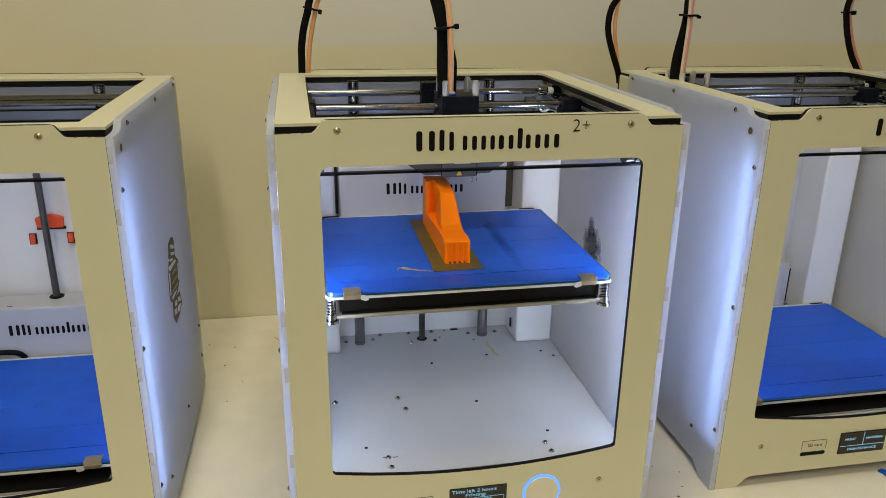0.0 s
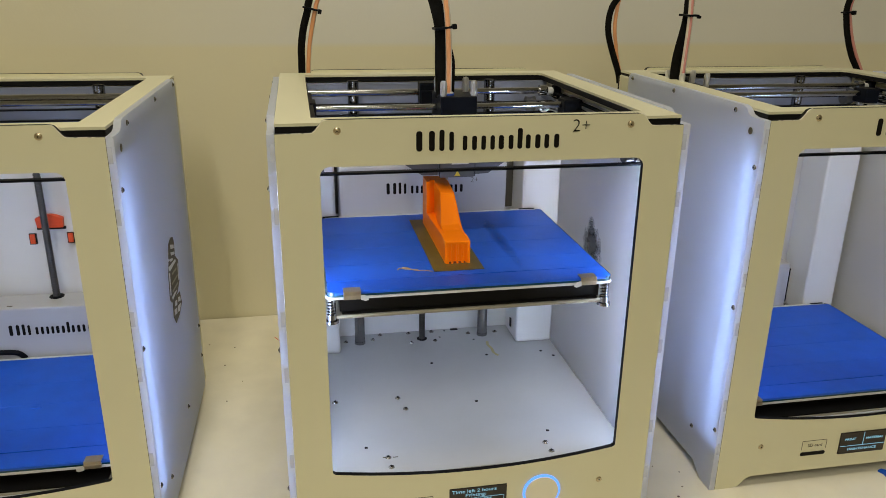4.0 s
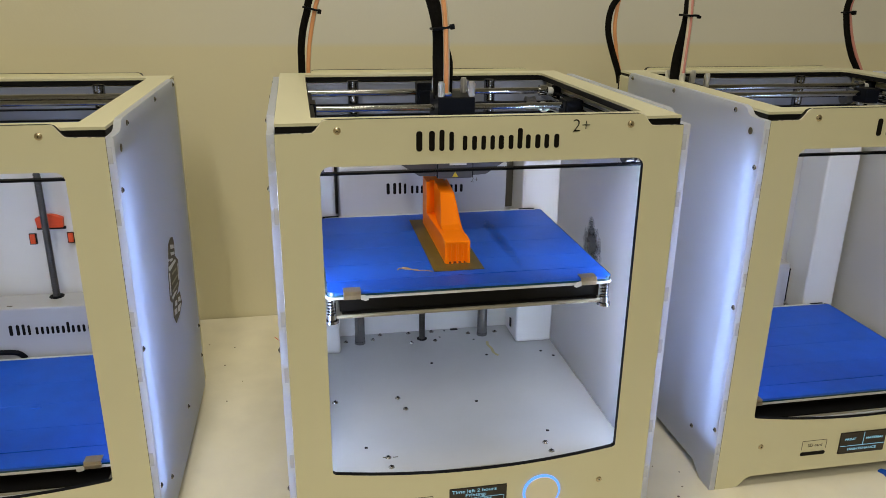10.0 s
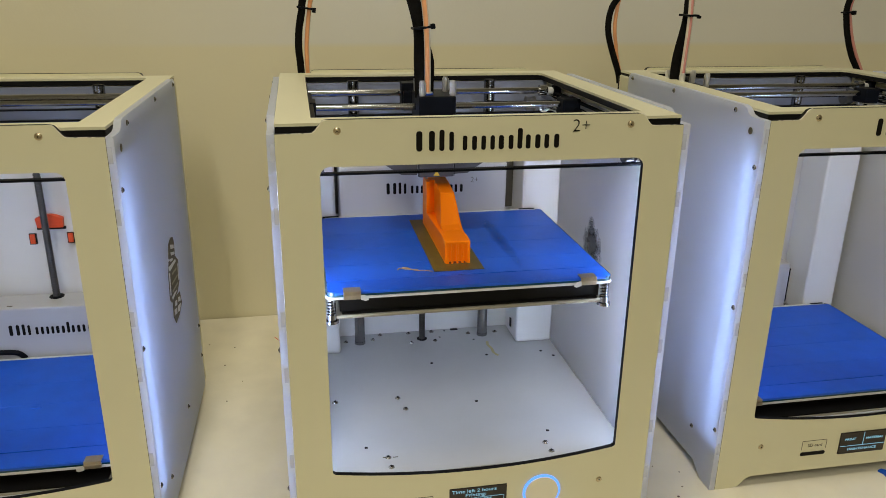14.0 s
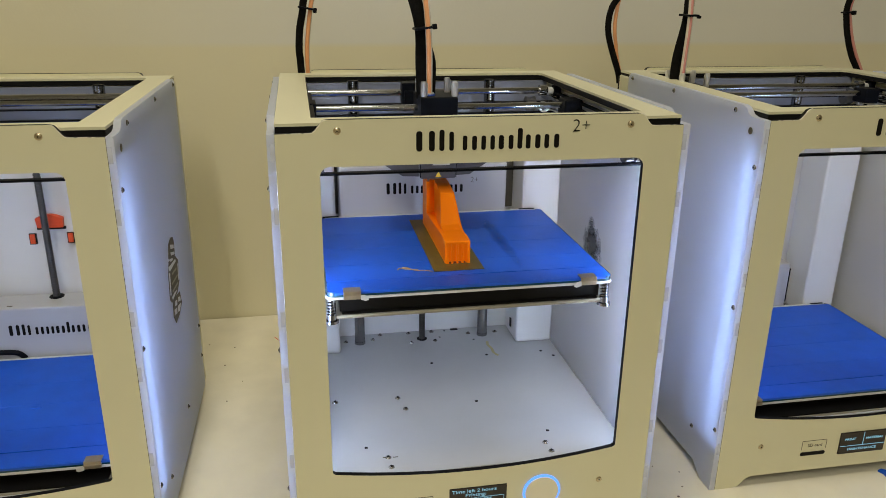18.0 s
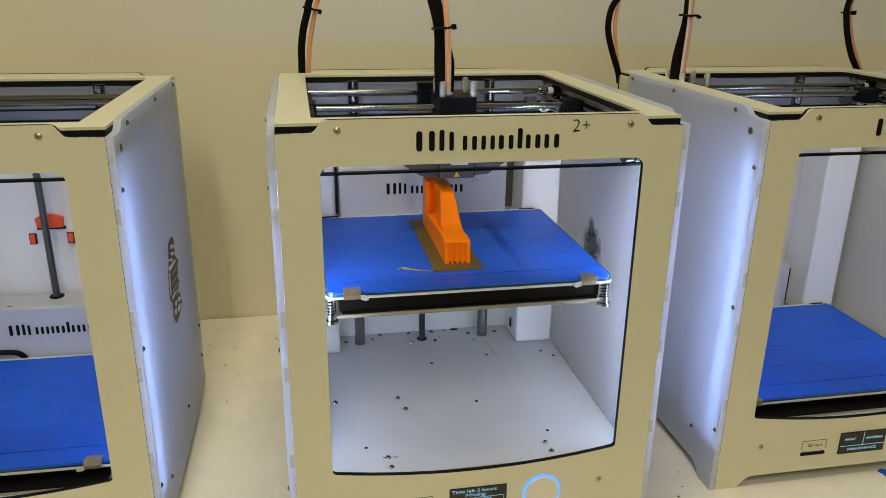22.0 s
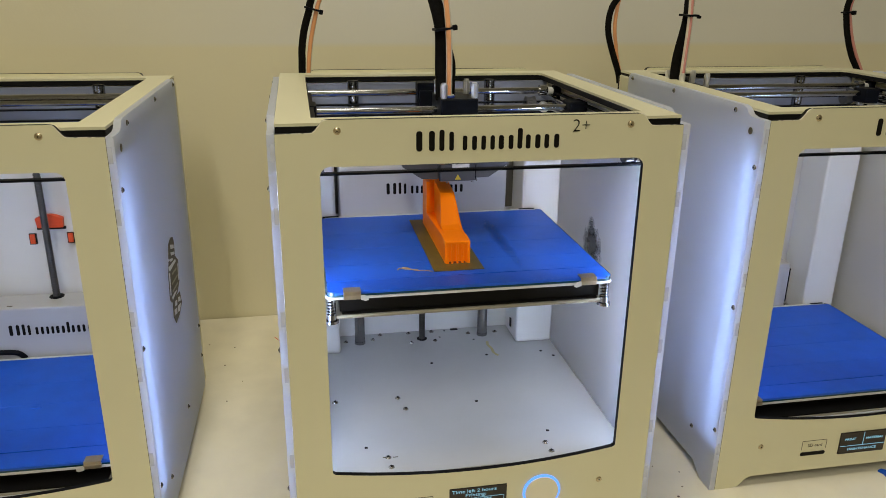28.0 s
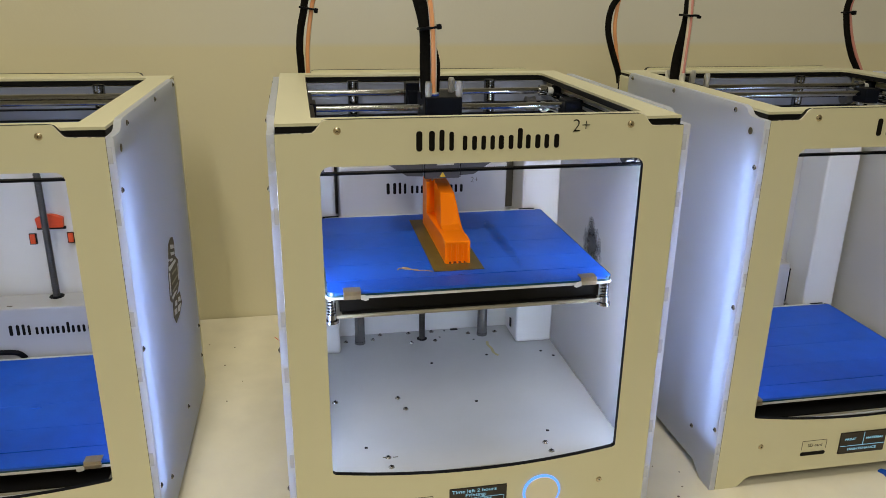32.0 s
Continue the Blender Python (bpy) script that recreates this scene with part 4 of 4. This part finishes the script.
def place_head(parts, hx, hy):
    parts["head"].location = (hx, hy, ROD_Z)
    parts["x_rod"].location = (0, hy, ROD_Z)
    parts["y_rod"].location = (hx, 0.046, ROD_Z - 0.0075)
    parts["back"].location = (0.973 * hx - 0.0118, GY, 0.3930)
    parts["front"].location = (hx - 0.008, 0.034, 0.3915)
    parts["right"].location = (0.141 if hx > -0.13 else 0.122, hy, 0.3885)
    parts["left"].location = (-0.146, hy, 0.388)


SCREEN_BUSY = (("Time left 2 hours", 0.0051, -0.0258, 0.0512), ("Printing:", 0.0050, -0.0125, 0.0466), ("first 3D print", 0.0050, -0.0190, 0.0412))
SCREEN_IDLE = (("PRINT", 0.0040, -0.0222, 0.0464), ("MATERIAL", 0.0039, 0.0036, 0.0464), ("MAINTENANCE", 0.0041, -0.0170, 0.0336))

main_printer, main_parts = build_printer("white desktop 3D printer at work on an orange part, lit inside", pose(0, 0, 0), 0.2564, (-0.006, 0.200), screen=SCREEN_BUSY)
left_printer, left_parts = build_printer("white idle desktop 3D printer, bed lowered, dark emblem on its side", pose(-0.4708, 0.0284, 0, 0, 0, -0.864) @ Matrix.Scale(0.9904, 4), 0.0975, (-0.08, 0.272), shift=0.0280, bed_shift=0.010, badge=True, feeder=True)
right_printer, right_parts = build_printer("white idle desktop 3D printer, bed lowered, menu lit", pose(0.4399, 0.0236, 0, 0, 0, -0.165) @ Matrix.Scale(0.9927, 4), 0.0975, (-0.132, 0.245), shift=-0.024, bed_shift=-0.004, tube=M_TUBE_PINK, screen=SCREEN_IDLE)

main_cable = build_rear_cable(main_printer, (-0.1450, 0.3590, 0.4000),
                              [(0.0005, 0, -0.01), (0, 0, 0.0096), (0.0004, 0, 0.024), (0.0007, 0, 0.0376), (0.0041, 0, 0.0598), (0.0101, 0, 0.0804), (0.0130, 0, 0.0932), (0.030, -0.01, 0.135)],
                              [(0.0074, 0.002, -0.01), (0.0078, 0.002, 0.0116), (0.0101, 0.002, 0.0375), (0.0141, 0.002, 0.0598), (0.0194, 0.002, 0.0824), (0.0229, 0.002, 0.0933), (0.040, -0.008, 0.135)], M_TUBE, (0.0130, 0, 0.0822, 13, 0.0125))
build_rear_cable(right_printer, (-0.1701, 0.3590, 0.4000),
                               [(0.003, 0, -0.008), (0, 0, 0.0056), (-0.0065, 0, 0.022), (-0.0125, 0, 0.0376), (-0.0181, 0, 0.0550), (-0.0196, 0, 0.0723), (-0.0170, 0, 0.0873), (-0.0102, 0, 0.0993), (0.008, -0.01, 0.124)],
                               [(0.005, 0.004, -0.008), (0.0031, 0.004, 0.0071), (-0.0016, 0.004, 0.0235), (-0.0048, 0.004, 0.0405), (-0.0084, 0.004, 0.0623), (-0.0073, 0.005, 0.0845), (-0.003, 0.006, 0.102), (0.010, 0, 0.124)], M_TUBE)
build_rear_cable(right_printer, (0.1660, 0.3590, 0.4000),
                             [(0.036, 0, -0.008), (0.0261, 0, 0.0072), (0.0131, 0, 0.0267), (0.0030, 0, 0.0492), (-0.0040, 0, 0.0722), (-0.0065, 0, 0.0941), (-0.002, -0.01, 0.13)],
                             [(0.042, 0.002, -0.008), (0.0337, 0.002, 0.0076), (0.0222, 0.002, 0.0266), (0.0111, 0.002, 0.0492), (0.0035, 0.002, 0.0722), (-0.0003, 0.002, 0.0941), (0.004, -0.008, 0.13)], M_TUBE_PINK, (-0.0055, 0, 0.0835, -4, 0.0085))


# ---- the part being made ----
def printed_part():
    root = tagged(new("printed_part"), "bright orange half-printed plastic part standing on the blue tape", "printed part")
    x0, x1 = -0.0195, 0.0050
    z0 = 0.2564
    top = 0.0545
    # side outline in (y, z): rear upright, sloped ramp, low front block
    prof = [(0.0812, 0.0), (0.2156, 0.0), (0.2156, top), (0.1900, 0.0530), (0.1610, 0.0493), (0.1230, 0.0268), (0.1140, 0.0238), (0.1010, 0.0232), (0.1000, 0.0240), (0.0812, 0.0236)]
    low = [(0.0812, 0.0), (0.2156, 0.0), (0.2156, top), (0.1910, top), (0.1890, 0.0195), (0.1000, 0.0238), (0.0812, 0.0236)]
    xm = x0 + 0.0098
    def flare(u, v, w):
        # the ramp widens towards its foot
        grow = 0.0068 * min(1.0, max(0.0, (0.0493 - v) / 0.026)) if w < 0.001 and u < 0.17 else 0.0
        return (xm + w - grow, u, z0 + v)
    part("ramp", plate(prof, [], x1 - xm - 0.0022, flare, 0), M_ORANGE, root, "sloping ramp")
    part("side_wall", plate(low, [], 0.0038, lambda u, v, w: (x0 + w, u, z0 + v), 0), M_ORANGE, root, "low side wall with a rear upright")
    part("upright", box(bmesh.new(), x0 + 0.0039, xm - 0.0001, 0.1975, 0.2156, z0, z0 + top), M_ORANGE, root, "rear upright")
    part("pocket_floor", box(bmesh.new(), x0 + 0.0039, xm - 0.0001, 0.1000, 0.1974, z0, z0 + 0.0185), M_ORANGE, root, "floor of the side pocket")
    part("side_wall", plate(prof, [], 0.0020, lambda u, v, w: (x1 - 0.0020 + w, u, z0 + v), 0), M_ORANGE, root)
    # upright ribs on the front block, open at the foot
    for k in range(5):
        x = x0 + 0.0008 + k * (x1 - x0 - 0.0034) / 4
        part("rib", box(bmesh.new(), x, x + 0.0018 + 0.0010 * (k in (0, 4)), 0.0796, 0.0814, z0, z0 + 0.0228, 0.0004), M_ORANGE, root)
    part("front_lip", box(bmesh.new(), x0, x1, 0.0795, 0.0815, z0 + 0.0205, z0 + 0.0236, 0.0004), M_ORANGE, root)
    # open gaps drawn as solid blocks, their shade put into the orange
    for k in range(4):
        x = x0 + 0.0040 + k * 0.0045
        part("foot_gap", box(bmesh.new(), x, x + 0.0026, 0.0801, 0.0813, z0 + 0.0006, z0 + 0.0024), M_FOOT_SHADE, root, "dark block for the shaded gap at the foot")
    return root


M_FOOT_SHADE = material("dark_orange_gap_shade", (0.16, 0.02, 0.003), 0.7)
printed_part()
tagged(part("brim_sheet", box(bmesh.new(), -0.0333, 0.0155, 0.0618, 0.2270, 0.2568, 0.2572), M_RAFT, None, "thin yellow-brown printed brim on the blue tape"), category="brim")


def small_curve(name, points, r, mat, label, category):
    return tagged(part(name, sweep(bmesh.new(), points, r, r, 8), mat, None, label, True), category=category)


for pts, r in (([(-0.0672, 0.0705, 0.2575), (-0.0640, 0.0735, 0.2580), (-0.0580, 0.0721, 0.2578), (-0.0500, 0.0658, 0.2577), (-0.0420, 0.0640, 0.2579), (-0.0350, 0.0609, 0.2577)], 0.00045),
               ([(-0.0655, 0.0745, 0.2576), (-0.0600, 0.0700, 0.2580), (-0.0540, 0.0690, 0.2577), (-0.0480, 0.0668, 0.2579)], 0.0004),
               ([(-0.0620, 0.0752, 0.2577), (-0.0575, 0.0728, 0.2582), (-0.0535, 0.0680, 0.2577)], 0.0004)):
    small_curve("filament_strand", pts, r, M_STRAND, "thin stray brown filament strand on blue tape", "filament")
part("tape_smear", box(bmesh.new(), 0.0425, 0.0625, 0.0600, 0.2300, 0.00012, 0.00022), M_STREAK, main_parts["bed"], "soft dark streak along the tape")
for pts in ([(0.0733, 0.2650), (0.0722, 0.2560), (0.0745, 0.2450), (0.0742, 0.2340), (0.0779, 0.2250)],):
    tagged(part("stain", sweep(bmesh.new(), [(x, y, ZF + 0.0002) for x, y in pts], 0.0018, 0.0003, 8), M_STAIN, main_printer, "dried yellow glue stain on the deck"))
bm = bmesh.new()
box(bm, -0.0880, -0.0840, 0.0335, 0.0345, ZF, ZF + 0.0004, turn=None)
box(bm, -0.0780, -0.0730, 0.0325, 0.0333, ZF, ZF + 0.0004, turn=None)
part("scrap", bm, M_GREYINK, main_printer, "thin dark scraps on the deck")
# the emblem of the outer panel shows faintly; its shadow is painted on here
for y, z, ry, rz in ((0.1425, 0.2460, 0.030, 0.027), (0.1390, 0.2290, 0.022, 0.020), (0.1460, 0.2620, 0.015, 0.015)):
    part("emblem_shadow", box(bmesh.new(), 0.15560, 0.15575, y - ry, y + ry, z - rz, z + rz), M_GHOST, main_printer, "faint grey emblem shadow painted on the wall")
# small hardware at the back of the deck
part("deck_slot", box(bmesh.new(), 0.0330, 0.0425, 0.3050, 0.3095, ZF, ZF + 0.0008), M_CORE, main_printer, "dark slot in the deck")
for x, y in ((0.0243, 0.3050), (0.0150, 0.2876), (0.0574, 0.2738)):
    part("hole", cyl(bmesh.new(), (x, y, ZF - 0.001), (x, y, ZF + 0.0003), 0.0013, 10), M_CORE, main_printer)
part("cover_latch", box(bmesh.new(), 0.1072, 0.1088, 0.2780, 0.2830, ZF + 0.012, ZF + 0.024, 0.0004), M_CORE, main_printer, "small dark latch on the corner cover")

# wrinkles in the tape of the idle printer
for x, y, r in ((-0.0005, 0.1390, 0.007), (0.034, 0.1330, 0.008), (0.064, 0.1540, 0.004), (0.093, 0.1680, 0.005), (0.058, 0.2420, 0.004)):
    bm = dome(bmesh.new(), (0, 0, 0), (0, 0, 1), r * 0.75, 0.3)
    bmesh.ops.scale(bm, vec=(1, 0.45, 1), verts=bm.verts)
    w = part("tape_wrinkle", bm, M_TAPE, left_parts["bed"], "small wrinkle in the tape", True)
    w.matrix_basis = pose(x - 0.010, y, 0.0, 0, 0, 25 * math.sin(x * 90))

# specks and scraps on the worktop
speck = None
for x, y, r in ((-0.196, 0.515, 0.0022), (-0.300, 0.470, 0.0012), (-0.262, 0.455, 0.0010), (-0.272, 0.400, 0.0011), (-0.245, 0.350, 0.0009), (-0.262, 0.300, 0.0010), (0.214, 0.005, 0.0009), (0.226, 0.020, 0.0014), (0.238, 0.035, 0.0010), (0.232, -0.010, 0.0008), (0.247, 0.060, 0.0009), (0.560, -0.040, 0.0013), (0.222, 0.075, 0.0008)):
    if speck is None:
        speck = tagged(part("dirt_speck", dome(bmesh.new(), (0, 0, 0), (0, 0, 1), 1.0, 0.4), M_DIRT, None, "tiny brown dirt speck on the worktop", True), category="dirt", group="dirt specks on the workbench")
        speck.matrix_basis = Matrix.Translation((x, y, 0)) @ Matrix.Scale(r, 4)
    else:
        o = speck.copy()
        scene.collection.objects.link(o)
        o.matrix_basis = Matrix.Translation((x, y, 0)) @ Matrix.Scale(r, 4)
small_curve("filament_scrap", [(-0.205, 0.480, 0.0006), (-0.196, 0.462, 0.0008), (-0.190, 0.445, 0.0006)], 0.00035, M_FEED, "short orange filament scrap on the worktop", "filament")


torn = [(0.4705, 0.0105), (0.4860, 0.0060), (0.4900, 0.0130), (0.4880, 0.0220), (0.4790, 0.0205), (0.4745, 0.0240), (0.4690, 0.0225), (0.4715, 0.0165)]
tagged(part("tape_scrap", plate(torn, [], 0.0022, lambda u, v, w: (u, v, 0.0002 + w), 0), M_TAPE, None, "torn blue tape scrap on the worktop"), category="tape scrap")


# ---- what moves ----
def along_loop(rows):
    """The head follows one closed outline: add the corners that it rounds between two known places."""
    n = len(LOOP)
    ends = [(Vector(LOOP[i]), Vector(LOOP[(i + 1) % n])) for i in range(n)]
    starts = [0.0]
    for a, b in ends:
        starts.append(starts[-1] + (b - a).length)
    whole = starts.pop()

    def place(x, y):
        best = None
        for k, (a, b) in enumerate(ends):
            share = min(1, max(0, (Vector((x, y)) - a).dot(b - a) / (b - a).length_squared))
            off = (a + (b - a) * share - Vector((x, y))).length
            if best is None or off < best[0]:
                best = (off, starts[k] + share * (b - a).length)
        return best[1]

    full = []
    for (t0, xa, ya), (t1, xb, yb) in zip(rows, rows[1:]):
        full.append((t0, xa, ya))
        s0 = place(xa, ya)
        way = (place(xb, yb) - s0 + whole / 2) % whole - whole / 2
        corners = []
        for s, (x, y) in zip(starts, LOOP):
            gone = (s - s0) % whole if way > 0 else (s0 - s) % whole
            if 0.06 * abs(way) < gone < 0.94 * abs(way):
                corners.append((t0 + (t1 - t0) * gone / abs(way), x, y))
        full += sorted(corners)
    return full + [rows[-1]]


def motions():
    rows = along_loop(HEAD_A + HEAD_B + HEAD_C)
    def keyed(name, place):
        walk(main_parts[name], [(t, Matrix.Translation(place(x / 1000, y / 1000))) for t, x, y in rows])
    keyed("head", lambda x, y: (x, y, ROD_Z))
    keyed("x_rod", lambda x, y: (0, y, ROD_Z))
    keyed("y_rod", lambda x, y: (x, 0.046, ROD_Z - 0.0075))
    keyed("back", lambda x, y: (0.973 * x - 0.0118, GY, 0.3930))
    keyed("front", lambda x, y: (x - 0.008, 0.034, 0.3915))
    keyed("right", lambda x, y: (0.141, y, 0.3885))
    keyed("left", lambda x, y: (-0.146, y, 0.388))
    # the cable bundle sways with the head
    walk(main_cable, [(t, Matrix.Translation((-0.1450, 0.3590, 0.4000)) @ pose(0, 0, 0, 0, SWAY_X * (x - 12.2) - SWAY_Y * (y - 202), 0)) for t, x, y in rows])


SWAY_X, SWAY_Y = 0.196, 0.110
LOOP = [(7.0, 155.4), (7.6, 197), (12.3, 200.5), (13.4, 222), (-11.6, 223.6), (-11.6, 199.5), (-7.0, 197.5), (-6.5, 157)]
HEAD_A = [(0, 12.2, 202), (0.5, -11.5, 223.5), (1, -6.7, 186), (1.5, 7, 155.9), (2, -6.8, 180.3), (2.5, -11.5, 223.5), (3, 12.4, 208.1), (3.5, 6.5, 167.2), (4, 9.8, 200.3), (4.5, -5.4, 222.4), (5, -8, 167.7), (5.5, 6.1, 178.9), (6, 8.4, 172.6), (6.5, 13.6, 214.5), (7, -11.5, 223.5), (7.5, -6.8, 180.3), (8, 7.8, 155.8), (8.5, -5.6, 157.3), (9, -7.4, 198.2), (9.5, 2.9, 221.9), (10, 6.7, 196.6), (10.5, 7, 155.9)]
HEAD_B = [(11, 10.4, 202.2), (11.5, -5.1, 222.8), (12, -6.6, 191.8), (12.5, 0.2, 151.3), (13, 8.2, 190.2), (13.5, 11.3, 227.4), (14, -11.7, 204.6), (14.5, -7.2, 157.5), (15, 7.6, 155.1), (15.5, 12.4, 208.1), (16, -9.5, 222.8), (16.5, 6.4, 190.4), (17, 0.3, 156.6), (17.5, -6.4, 157.4), (18, -10.9, 198.6), (18.5, 5.7, 221.6), (19, 7.5, 196.6), (19.5, 8, 161.6), (20, 12.2, 202), (20.5, -7.9, 223.1), (21, -5.8, 191.7), (21.5, 3.5, 150.9)]
HEAD_C = [(22, 8.4, 196.5), (22.5, 8.6, 227.7), (23, -11.7, 198.6), (23.5, -7.2, 157.5), (24, -6.4, 157.4), (24.5, -10.9, 198.6), (25, 8.4, 221.4), (25.5, 6.4, 190.4), (26, 7.7, 158.7), (26.5, -7.1, 156.8), (27, -10.7, 223), (27.5, 12, 221), (28, 7.1, 184.5), (28.5, 7.4, 167.1), (29, 12.4, 208.1), (29.5, -11.5, 223.5), (30, -6.8, 180.3), (30.5, 7.8, 155.8), (31, 12.2, 202), (31.5, -0.7, 222.3), (32, -6.5, 198.1)]
motions()
